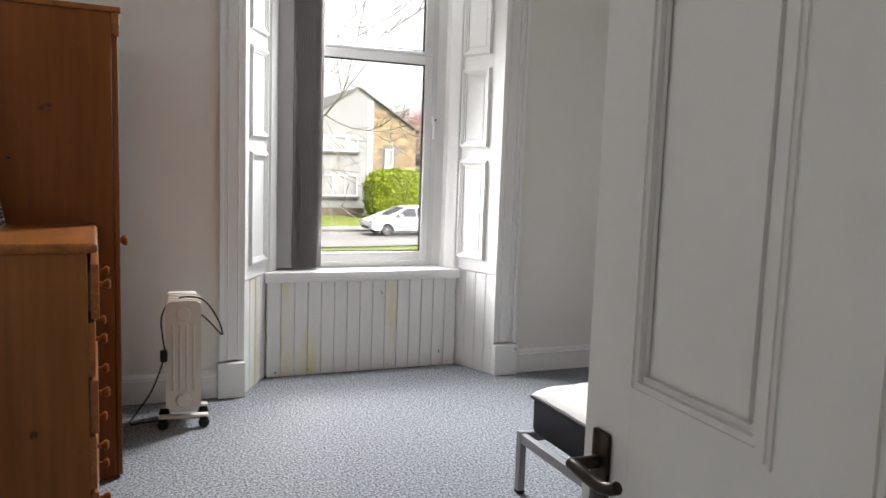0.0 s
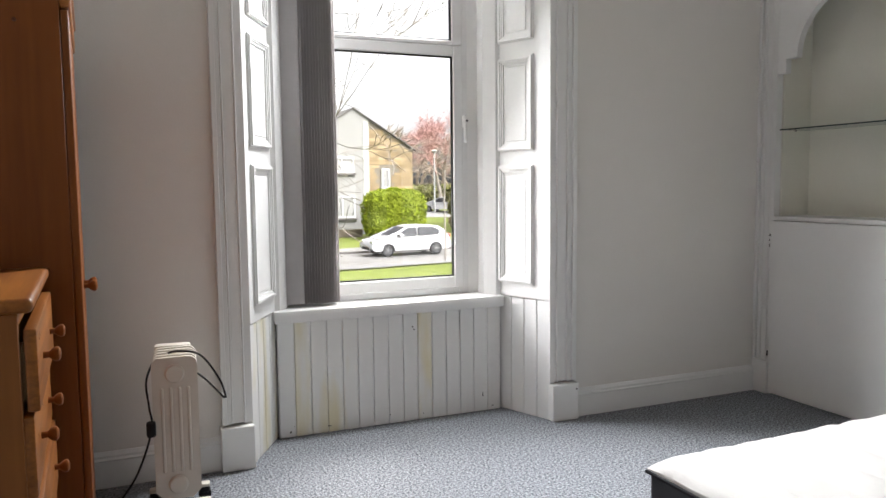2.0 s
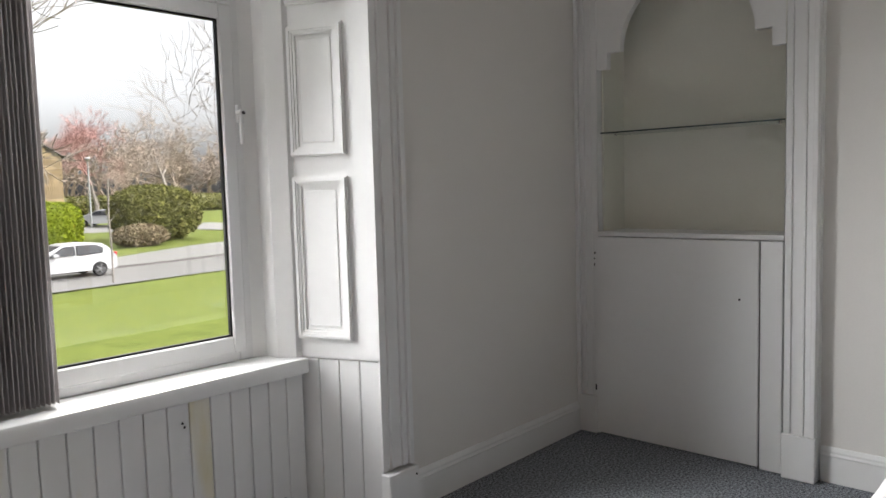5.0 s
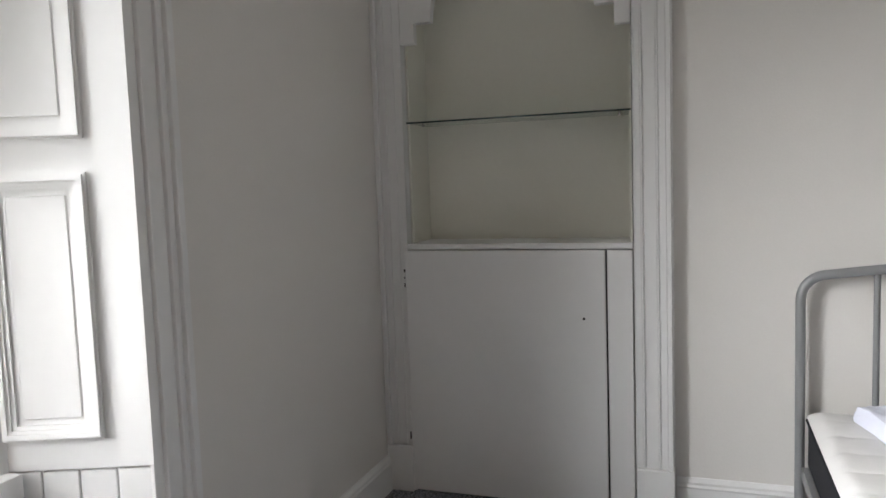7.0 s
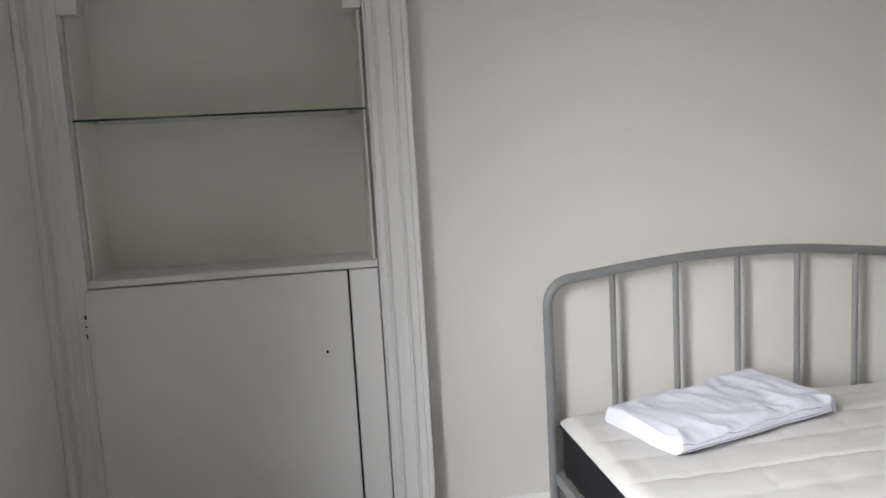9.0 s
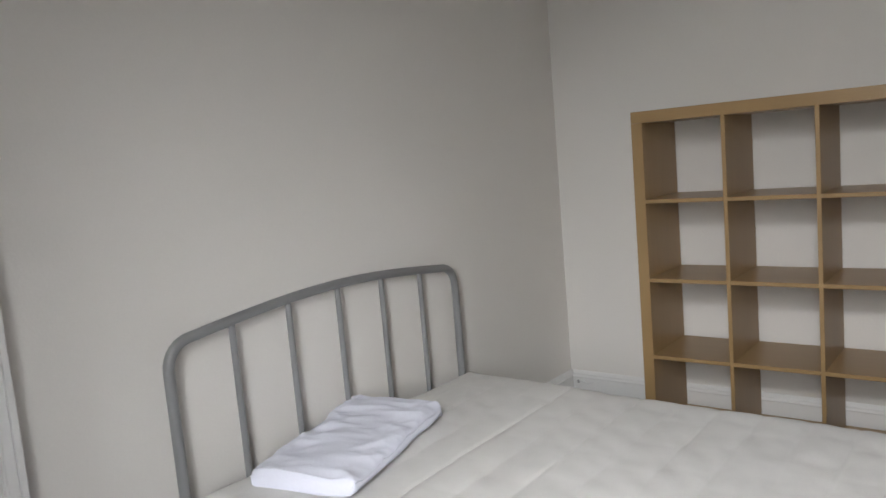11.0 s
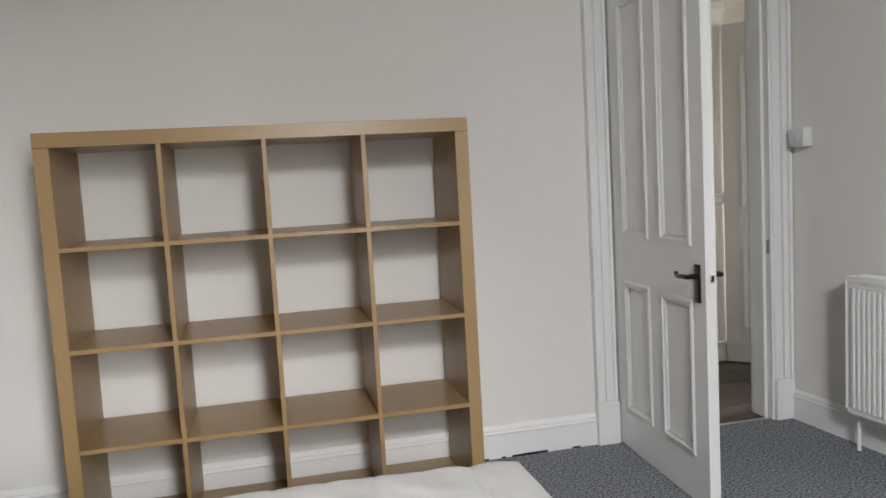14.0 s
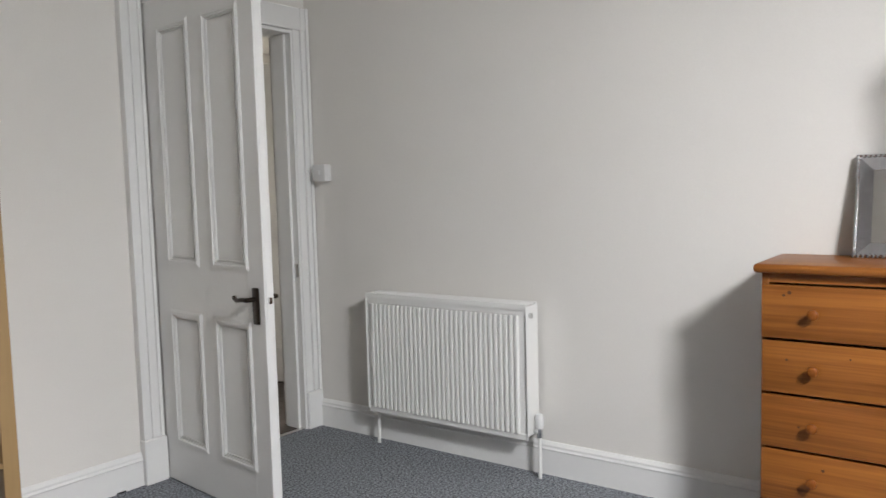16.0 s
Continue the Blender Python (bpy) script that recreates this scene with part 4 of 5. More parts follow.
# ---- mirror on the chest ----
def mirror():
    """Leaning on the wall, glass towards +x."""
    t = thing("table_mirror", "silver mirror with a beaded border, propped on the chest", "mirror", pose(-3.265, 2.345, 1.001, 0, -11, TILT))
    w, h = 0.38, 0.345
    part("back_board", box(B(), -0.05, -0.0065, -w / 2, w / 2, 0, h, 0.002), BLACK, t, "black frame back and sides")
    b = 0.055
    bm = B()
    o = [(-w / 2, 0), (w / 2, 0), (w / 2, h), (-w / 2, h)]
    i = [(-w / 2 + b, b), (w / 2 - b, b), (w / 2 - b, h - b), (-w / 2 + b, h - b)]
    vo = [bm.verts.new((0.004, y, z)) for y, z in o]
    vi = [bm.verts.new((-0.006, y, z)) for y, z in i]
    for k in range(4):
        bm.faces.new((vo[k], vo[(k + 1) % 4], vi[(k + 1) % 4], vi[k]))
    vb = [bm.verts.new((-0.006, y, z)) for y, z in o]
    for k in range(4):
        bm.faces.new((vb[k], vb[(k + 1) % 4], vo[(k + 1) % 4], vo[k]))
    part("bevelled_frame", bm, MIRRORFRAME, t, "mirrored bevelled border", smooth=False)
    part("pane", box(B(), -0.0075, -0.0045, -w / 2 + b - 0.004, w / 2 - b + 0.004, b - 0.004, h - b + 0.004), MIRROR, t, "mirror glass", smooth=False)
    bm = B()
    n = 26
    for k in range(n):
        y = -w / 2 + 0.008 + (w - 0.016) * k / (n - 1)
        for z in (0.006, h - 0.006):
            bmesh.ops.create_icosphere(bm, subdivisions=1, radius=0.0065, matrix=Matrix.Translation((0.006, y, z)))
    for k in range(1, n - 3):
        z = 0.006 + (h - 0.012) * k / (n - 3)
        for y in (-w / 2 + 0.006, w / 2 - 0.006):
            bmesh.ops.create_icosphere(bm, subdivisions=1, radius=0.0065, matrix=Matrix.Translation((0.006, y, z)))
    part("beading", bm, CHROME, t, "row of small silver beads")
    return t


mirror()


# ---- oil-filled heater ----
def heater():
    """End-on to the camera: fins run along local y."""
    t = thing("oil_heater", "cream oil-filled fin heater standing on black castors", "heater", pose(-2.64, 3.1, 0, 0, 0, -4))
    n, pitch = 5, 0.045
    h0, h1 = 0.085, 0.608

    def fin(y):
        bm = B()
        prof = []
        w = 0.078
        for k in range(9):
            a = math.pi * k / 8
            prof.append((w - 0.03 + 0.03 * math.cos(a) if k < 5 else -(w - 0.03) + 0.03 * math.cos(a), h1 - 0.03 + 0.03 * math.sin(a)))
        prof += [(-w, h0 + 0.03), (-w + 0.03, h0), (w - 0.03, h0), (w, h0 + 0.03)]
        f = [bm.verts.new((x, y - 0.008, z)) for x, z in prof]
        g = [bm.verts.new((x, y + 0.008, z)) for x, z in prof]
        bm.faces.new(f)
        bm.faces.new(g[::-1])
        m = len(prof)
        for i in range(m):
            bm.faces.new((f[i], g[i], g[(i + 1) % m], f[(i + 1) % m]))
        return bm

    for k in range(n):
        f, y = part("fin", fin(k * pitch), CREAM, t), k * pitch
        for x in (-0.045, -0.015, 0.015, 0.045):
            part("rib", box(B(), x - 0.006, x + 0.006, y - 0.013, y + 0.013, h0 + 0.1, h1 - 0.11, 0.004), CREAM, f)
    for z in (h0 + 0.055, h1 - 0.06):
        part("oil_tube", cyl(B(), (0, -0.005, z), (0, (n - 1) * pitch, z), 0.03, 20), CREAM, t)
        part("end_boss", lathe(B(), [(0.034, 0), (0.034, 0.008), (0.028, 0.014), (0.0, 0.014 + 1e-4)][:3], Matrix.Translation((0, -0.008, z)) @ Matrix.Rotation(math.pi / 2, 4, "X"), 24), CREAM, t)
    part("control_box", box(B(), -0.075, 0.06, (n - 1) * pitch + 0.01, (n - 1) * pitch + 0.06, h0, h1 + 0.005, 0.012, 2), CREAM, t)
    for y in (0.01, 0.17):
        ax = part("foot_bar", box(B(), -0.11, 0.11, y - 0.018, y + 0.018, 0.05, 0.066, 0.004), CREAM, t)
        for x in (-0.09, 0.09):
            wb = cyl(B(), (x, y - 0.014, 0.024), (x, y + 0.014, 0.024), 0.024, 16)
            box(wb, x - 0.018, x + 0.018, y - 0.019, y + 0.019, 0.03, 0.056, 0.005)
            part("castor", wb, BLACK, ax, "black castor")
    return t


heater()


def flex():
    def smooth_line(ps, n=12):
        ps = [Vector(p) for p in ps]
        out = []
        for i in range(len(ps) - 1):
            a, b, c, d = ps[max(i - 1, 0)], ps[i], ps[i + 1], ps[min(i + 2, len(ps) - 1)]
            for k in range(n):
                u = k / n
                out.append(0.5 * ((2 * b) + (c - a) * u + (2 * a - 5 * b + 4 * c - d) * u * u + (3 * b - a - 3 * c + d) * u ** 3))
        return out + [ps[-1]]

    bm = B()
    tube(bm, smooth_line([(-2.66, 3.2, 0.6), (-2.62, 3.12, 0.622), (-2.55, 3.07, 0.61), (-2.49, 3.05, 0.52), (-2.47, 3.05, 0.45)]), 0.0038, 8)
    tube(bm, smooth_line([(-2.60, 3.14, 0.56), (-2.54, 3.1, 0.52), (-2.475, 3.05, 0.45)]), 0.0038, 8)
    tube(bm, smooth_line([(-2.70, 3.16, 0.6), (-2.735, 3.1, 0.53), (-2.73, 3.08, 0.44), (-2.725, 3.09, 0.35), (-2.78, 3.13, 0.18), (-2.87, 3.2, 0.02), (-2.82, 3.22, 0.006), (-2.74, 3.2, 0.02), (-2.70, 3.2, 0.06)]), 0.0038, 8)
    ob = new("power_flex", mesh("power_flex", bm, BLACK, True))
    part("plug", box(B(), -2.742, -2.71, 3.065, 3.1, 0.33, 0.385, 0.008, 2), BLACK, ob, "black moulded plug")
    return tagged(ob, "black mains flex looped over the heater and trailing on the carpet", "cable")


flex()


# ---- thermostat box by the door ----
sw = thing("wall_switch", "white surface-mounted switch box beside the door", "switch", pose(west(-0.31), -0.31, 1.365, 0, 0, 4))
part("back_box", box(B(), 0, 0.045, -0.04, 0.04, -0.043, 0.043, 0.004, 2), UPVC, sw)
fp = part("face_plate", box(B(), 0.045, 0.053, -0.043, 0.043, -0.043, 0.043, 0.003, 2), UPVC, sw)
part("rocker", box(B(), 0.053, 0.058, -0.009, 0.009, -0.014, 0.014, 0.002), UPVC, fp)
hall_door()

# ---- small things ----
clip = B()
tube(clip, [(0.56, -0.395, 0.09), (0.53, -0.39, 0.1), (0.5, -0.39, 0.085), (0.46, -0.392, 0.1)], 0.004, 8)
cable = tagged(new("cable_end", mesh("cable_end", clip, UPVC, True)), "loose white cable end by the skirting in the corner", "cable")
part("connector", box(B(), 0.545, 0.56, -0.4, -0.39, 0.085, 0.1, 0.003), STEEL, cable, "small metal connector")


def nail(x, y, z, facing, owner):
    d = {"n": (0, -0.003, 0), "e": (-0.003, 0, 0)}[facing]
    part("nail_head", cyl(B(), (x, y, z), (x + d[0], y + d[1], z), 0.004, 8), BLACK, bpy.data.objects[owner], "dark nail head")


nail(-0.69, 3.533, 0.305, "n", "trim_bay_east")
nail(-0.68, 3.5, 0.16, "n", "trim_plinth_east")
nail(-1.45, 3.835, 0.49, "n", "trim_apron")
nail(-1.443, 3.835, 0.475, "n", "trim_apron")
for x, w in ((-1.62, 0.09), (-1.78, 0.05), (-1.9, 0.12), (-2.06, 0.04), (-1.7, 0.02)):
    part("chipped_edge", box(B(), x, x + w, SOUTH + 0.017, SOUTH + 0.0195, 0.0, 0.006 + 0.004 * random.random()), BLACK, bpy.data.objects["baseboard_3"], "dark gap where paint has chipped", smooth=False)
rs = random.Random(8)
for x, z, w, h in ((-2.09, 0.02, 0.008, 0.01), (-2.07, 0.05, 0.004, 0.003), (-1.9, 0.03, 0.014, 0.003), (-1.58, 0.045, 0.004, 0.004), (-1.4, 0.03, 0.006, 0.003), (-1.055, 0.08, 0.005, 0.02), (-1.0, 0.02, 0.01, 0.004)):
    part("paint_chip", box(B(), x, x + w, BAY_Y - 0.001, BAY_Y + 0.004, z, z + h), BLACK, apron, "dark chip in the paint", smooth=False)
part("carpet_seam", box(B(), -1.613, -1.607, 2.2, 3.78, -0.004, 0.0016, 0.0005), CARPET, floor, "faint seam between two carpet widths", smooth=False)

# ---- laminate planks of the hall ----
hall = bpy.data.objects["floor_hall"]
plank_mesh = mesh("plank", box(B(), -0.6, 0.6, -0.0945, 0.0945, -0.006, 0.0, 0.0015), DARKWOOD)
for r in range(9):
    for c in range(3):
        pl = new("plank", plank_mesh)
        pl.parent = hall
        pl.location = (-4.55 + c * 1.203 + 0.3 * (r % 3), -0.56 - r * 0.191, 0.0)

# ---- outside: ground that rises away from the house ----
GRASS = mat("lawn_grass", (0.15, 0.175, 0.04), 0.95, var=0.2, scale=1.2, bump=1.0, bscale=14, dark=(0.075, 0.1, 0.018), spec=0.1)
ROAD = mat("grey_asphalt", (0.13, 0.125, 0.12), 0.6, var=0.15, scale=0.5, bump=0.3, bscale=30)
PAVE = mat("pale_pavement", (0.15, 0.145, 0.14), 0.6, var=0.1, scale=0.7, bump=0.3, bscale=20)
KERB = mat("stone_kerb", (0.12, 0.11, 0.105), 0.85, var=0.1)
ROUGHCAST = mat("grey_roughcast", (0.235, 0.23, 0.222), 0.95, var=0.1, scale=0.5, bump=0.5, bscale=14)
QUOIN = mat("white_quoin", (0.33, 0.33, 0.32), 0.9, var=0.05)
STONE = mat("brown_stone", (0.135, 0.11, 0.078), 0.9, var=0.25, scale=2, bump=0.5, bscale=12, jitter=0.28)
MORTAR = mat("mortar", (0.16, 0.14, 0.11), 0.95, var=0.1)
SLATE = mat("roof_tile", (0.1, 0.09, 0.085), 0.8, var=0.2, scale=2)
PALEFRAME = mat("white_window_frame", (0.42, 0.42, 0.42), 0.4, var=0.02)
CURTAIN = mat("pale_curtain", (0.22, 0.22, 0.21), 0.9, var=0.2, scale=1.5, stretch=(6, 6, 0.3))
HEDGE = mat("yellow_green_leaf", (0.17, 0.21, 0.012), 0.8, var=0.25, scale=2, jitter=0.1, spec=0.2)
TOPIARY = mat("olive_leaf", (0.17, 0.165, 0.085), 0.85, var=0.25, scale=2, spec=0.2)
HEATHER = mat("heather_leaf", (0.1, 0.085, 0.05), 0.9, var=0.25, scale=2, spec=0.2)
BARK = mat("grey_bark", (0.26, 0.225, 0.2), 0.9, var=0.2, scale=4)
PINKTWIG = mat("pink_twig", (0.42, 0.22, 0.2), 0.9, var=0.2, scale=1)
BROWNTWIG = mat("brown_twig", (0.36, 0.28, 0.22), 0.9, var=0.3, scale=0.4)
CARPAINT = mat("white_car_paint", (0.34, 0.34, 0.35), 0.3, var=0.01)
TINT = mat("dark_car_glass", (0.02, 0.021, 0.025), 0.3, var=0.02, spec=0.12)
RIM = mat("alloy", (0.3, 0.3, 0.31), 0.3, metal=0.6)
REDLAMP = mat("red_lamp_lens", (0.35, 0.02, 0.02), 0.25)
POSTGREY = mat("lamp_post_grey", (0.25, 0.255, 0.25), 0.5, var=0.05)


def gz(y):
    """Height of the ground at a distance north."""
    ks = [(-1e3, -2.6), (20, -2.6), (30, -2.2), (36, -2.2), (46, -2.15), (52, -2.08), (58, -1.9), (66, -1.35), (75, -0.8), (1e4, -0.7)]
    for (y0, z0), (y1, z1) in zip(ks, ks[1:]):
        if y <= y1:
            return z0 + (z1 - z0) * (y - y0) / (y1 - y0)
    return -0.7


def sheet(pts_lo, pts_hi, lift, rows=8):
    """A strip of ground between two lines of points, laid on the slope."""
    bm = B()
    g = []
    for (a, b) in zip(pts_lo, pts_hi):
        g.append([bm.verts.new((a[0] + (b[0] - a[0]) * k / rows, a[1] + (b[1] - a[1]) * k / rows, gz(a[1] + (b[1] - a[1]) * k / rows) + lift)) for k in range(rows + 1)])
    for p, q in zip(g, g[1:]):
        for k in range(rows):
            bm.faces.new((p[k], q[k], q[k + 1], p[k + 1]))
    return bm


ys = [-600, -60, 4.3, 12, 20, 28, 33, 36, 38, 40, 43, 46, 48, 50, 52, 54, 56, 58, 61, 64, 66, 70, 75, 100, 200, 600, 2500]
bm = B()
cols = [-1500, -200, -40, -10, 0, 10, 20, 30, 45, 70, 200, 1500]
g = [[bm.verts.new((x, y, gz(y))) for x in cols] for y in ys]
for p, q in zip(g, g[1:]):
    for k in range(len(cols) - 1):
        bm.faces.new((p[k], p[k + 1], q[k + 1], q[k]))
struct("ground", bm, GRASS, "mown green lawn rising gently away", "lawn")
near = [(-80, 29.5), (0, 29.7), (6, 29.9), (10.5, 30.5), (13, 30.9), (17, 31.4), (22, 32.4), (35, 36), (90, 44)]
far = [(-80, 36.4), (0, 36.6), (6, 36.7), (10.5, 36.8), (12.5, 36.9), (15, 37.1), (21, 38.4), (30, 40.8), (90, 50)]
struct("road", sheet(near, far, 0.015), ROAD, "wet grey asphalt road curving away", "road")
pave2 = [(-80, 38.0), (0, 38.2), (6, 38.5), (10.5, 39.4), (13.5, 40.8), (17.5, 43.2), (22, 45.8), (31, 48.6), (90, 60)]
struct("pavement", sheet(far, pave2, 0.1, 4), PAVE, "pale wet pavement behind a kerb", "pavement")
bm = B()
for a, b in zip(far, far[1:]):
    n = 4
    for k in range(n):
        p = [a[i] + (b[i] - a[i]) * k / n for i in (0, 1)]
        q = [a[i] + (b[i] - a[i]) * (k + 1) / n for i in (0, 1)]
        v = [bm.verts.new((x, y + d, gz(y) + z)) for x, y in (p, q) for d, z in ((-0.12, 0.0), (-0.12, 0.115), (0.12, 0.115))]
        bm.faces.new((v[0], v[3], v[4], v[1]))
        bm.faces.new((v[1], v[4], v[5], v[2]))
struct("kerb", bm, KERB, "dark stone kerb along the pavement", "kerb")
side_lo = [(16, 60.5), (22, 62), (30, 60), (34, 54), (45, 56)]
side_hi = [(16, 67), (22, 67.5), (31, 67), (37, 62), (48, 63)]
struct("road_side", sheet(side_lo, side_hi, 0.02), PAVE, "pale side road beyond the green", "road")


# ---- house across the road ----
def pbox(name, parent, x0, x1, y0, y1, z0, z1, m, label="", bev=0.0):
    return part(name, box(B(), x0, x1, y0, y1, z0, z1, bev), m, parent, label, smooth=False)


def house_window(parent, x0, x1, z0, z1, y, lights):
    w = pbox("window", parent, x0, x1, y - 0.02, y + 0.1, z0, z1, CURTAIN, "white framed window with pale curtains")
    f = B()
    t = 0.11
    box(f, x0, x0 + t, y - 0.09, y, z0, z1)
    box(f, x1 - t, x1, y - 0.09, y, z0, z1)
    box(f, x0 + t, x1 - t, y - 0.09, y, z0, z0 + t)
    box(f, x0 + t, x1 - t, y - 0.09, y, z1 - t, z1)
    for k in range(1, lights):
        x = x0 + (x1 - x0) * k / lights
        box(f, x - 0.05, x + 0.05, y - 0.085, y, z0 + t, z1 - t)
    part("window_frame", f, PALEFRAME, w, "white frame", smooth=False)
    part("window_sill", box(B(), x0 - 0.1, x1 + 0.1, y - 0.2, y, z0 - 0.14, z0), SLATE, w, "dark sill", smooth=False)
    for k in range(lights):
        xa = x0 + (x1 - x0) * k / lights + 0.06
        xb = x0 + (x1 - x0) * (k + 1) / lights - 0.06
        part("pane", box(B(), xa, xb, y - 0.05, y - 0.04, z0 + t, z1 - t), GLASS, w, smooth=False).visible_shadow = False


def house():
    t = thing("house", "two-storey house with a roughcast and brown stone gable", "house")
    y, L, R, A = 49.7, 7.35, 15.9, 11.6
    zb, ze, zr = -2.1, 3.75, 6.45
    cx = 12.7

    def gable(x0, x1, yy, depth):
        pts = [(x0, zb), (x1, zb)]
        up = lambda x: ze + (zr - ze) * (1 - abs(x - A) / (A - L if x < A else R - A))
        top = [(x1, up(x1))] + ([(A, zr)] if x0 < A < x1 else []) + [(x0, up(x0))]
        bm = B()
        f = [bm.verts.new((x, yy, z)) for x, z in pts + top]
        b = [bm.verts.new((x, yy + depth, z)) for x, z in pts + top]
        bm.faces.new(f)
        bm.faces.new(b[::-1])
        n = len(f)
        for i in range(n):
            bm.faces.new((f[i], b[i], b[(i + 1) % n], f[(i + 1) % n]))
        return bm

    part("wall", gable(L, cx, y, 0.3), ROUGHCAST, t, "weathered grey roughcast wall", smooth=False)
    part("wall", gable(cx, R, y + 0.12, 0.3), MORTAR, t, "brown coursed stone wall", smooth=False)
    pbox("quoin_strip", t, cx - 0.42, cx - 0.02, y - 0.03, y + 0.05, zb, 5.6, QUOIN, "white painted margin")
    pbox("wall", t, R - 0.3, R, y + 0.45, y + 9, zb, ze, ROUGHCAST)
    pbox("wall", t, L, L + 0.3, y + 0.3, y + 9, zb, ze, ROUGHCAST)
    for x0, z0, x1, z1 in ((L - 0.2, ze - 0.13, A, zr + 0.0), (A, zr + 0.0, R + 0.2, ze - 0.13)):
        bm = B()
        q = [(x0, z0), (x1, z1), (x1, z1 + 0.07), (x0, z0 + 0.07)]
        f = [bm.verts.new((x, y - 0.16, z)) for x, z in q]
        b = [bm.verts.new((x, y + 9.2, z)) for x, z in q]
        bm.faces.new(f)
        bm.faces.new(b[::-1])
        for i in range(4):
            bm.faces.new((f[i], b[i], b[(i + 1) % 4], f[(i + 1) % 4]))
        part("roof", bm, SLATE, t, "dark tiled roof slope", smooth=False)
    for x0, x1, z0, z1 in ((9.0, 11.6, 2.1, 3.2), (9.0, 11.64, -0.95, 0.54)):
        house_window(t, x0, x1, z0, z1, y - 0.0, 3)
    house_window(t, 13.58, 14.2, 1.03, 2.4, y + 0.1, 1)
    # coursed stones of the brown wall
    rs = random.Random(4)
    up = lambda x: ze + (zr - ze) * (1 - abs(x - A) / (R - A))
    vs, fs = [], []
    z = zb + 0.02
    while z < 5.6:
        hh = rs.uniform(0.2, 0.3)
        x = cx + 0.02
        while x < R - 0.05:
            w = min(rs.uniform(0.3, 0.75), R - x)
            if up(x + w) > z + hh and up(x) > z + hh and not (x + w > 13.46 and x < 14.32 and z + hh > 0.87 and z < 2.45):
                p = y + 0.12 - rs.uniform(0.01, 0.05)
                k = len(vs)
                vs += [(a, b, c) for a in (x + 0.012, x + w - 0.012) for b in (p, y + 0.13) for c in (z + 0.012, z + hh - 0.012)]
                fs += [tuple(k + i for i in q) for q in ((0, 1, 5, 4), (0, 2, 3, 1), (4, 5, 7, 6), (1, 3, 7, 5), (0, 4, 6, 2))]
            x += w
        z += hh
    me = bpy.data.meshes.new("stonework")
    me.from_pydata(vs, [], fs)
    me.materials.append(STONE_ISLAND)
    ob = new("stonework", me)
    ob.parent = t
    ob["kind"] = "stuff"
    return t


def island_mat(name, a, b, rough=0.9):
    """Each loose piece of a joined mesh takes its own tone."""
    m = bpy.data.materials.new(name)
    m.use_nodes = True
    nt = m.node_tree
    geo = nt.nodes.new("ShaderNodeNewGeometry")
    ramp = nt.nodes.new("ShaderNodeValToRGB")
    ramp.color_ramp.elements[0].color = (*a, 1)
    ramp.color_ramp.elements[1].color = (*b, 1)
    nt.links.new(geo.outputs["Random Per Island"], ramp.inputs[0])
    nt.links.new(ramp.outputs[0], nt.nodes["Principled BSDF"].inputs["Base Color"])
    nt.nodes["Principled BSDF"].inputs["Roughness"].default_value = rough
    nt.nodes["Principled BSDF"].inputs["Specular IOR Level"].default_value = 0.2
    return m


STONE_ISLAND = island_mat("brown_stone_blocks", (0.16, 0.115, 0.065), (0.31, 0.235, 0.14))
LEAF_Y = island_mat("yellow_green_leaves", (0.1, 0.14, 0.006), (0.22, 0.26, 0.015))
LEAF_O = island_mat("olive_leaves", (0.06, 0.065, 0.015), (0.19, 0.185, 0.05))
LEAF_H = island_mat("heather_leaves", (0.12, 0.1, 0.06), (0.28, 0.22, 0.14))
house()
# low stone garden wall and flower bed before the house
gw = thing("garden_wall", "low brown stone garden wall before the house", "wall")
pbox("wall", gw, 6.5, 11.5, 47.6, 47.9, gz(47.6) - 0.1, gz(47.6) + 0.5, STONE)


def leafy(name, label, cat, cx, cy, w, d, h, leaf, core, n, size, square=3.0, seed=1):
    """A clipped shrub: a rough core under thousands of small leaves."""
    rs = np.random.RandomState(seed)
    t = thing(name, label, cat)
    zb = gz(cy)
    bm = B()
    bmesh.ops.create_icosphere(bm, subdivisions=4, radius=1)

    def shell(v):
        p = square
        r = (abs(v[0]) ** p + abs(v[1]) ** p + abs(v[2]) ** p) ** (-1 / p)
        q = Vector(v) * r
        k = 1 + 0.07 * noise.noise(q * 2.3 + Vector((seed, 0, 0))) + 0.04 * noise.noise(q * 6)
        return Vector((cx + q.x * w / 2 * k, cy + q.y * d / 2 * k, zb + h / 2 + q.z * h / 2 * k))

    for v in bm.verts:
        c = shell(v.co)
        v.co = Vector((cx, cy, zb + h / 2)) + (c - Vector((cx, cy, zb + h / 2))) * 0.95
    part("core", bm, core, t)
    vs, fs = [], []
    for i in range(n):
        a = rs.normal(size=3)
        a /= np.linalg.norm(a)
        if a[1] > 0.6:
            a[1] = -a[1]
        p = np.array(shell(a)) + rs.normal(size=3) * 0.035
        u, v = rs.normal(size=3) * size, rs.normal(size=3) * size * 0.6
        k = len(vs)
        vs += [tuple(p - u), tuple(p + v), tuple(p + u), tuple(p - v)]
        fs.append((k, k + 1, k + 2, k + 3))
    me = bpy.data.meshes.new("foliage")
    me.from_pydata(vs, [], fs)
    me.materials.append(leaf)
    ob = new("foliage", me)
    ob.parent = t
    ob["kind"] = "stuff"
    return t


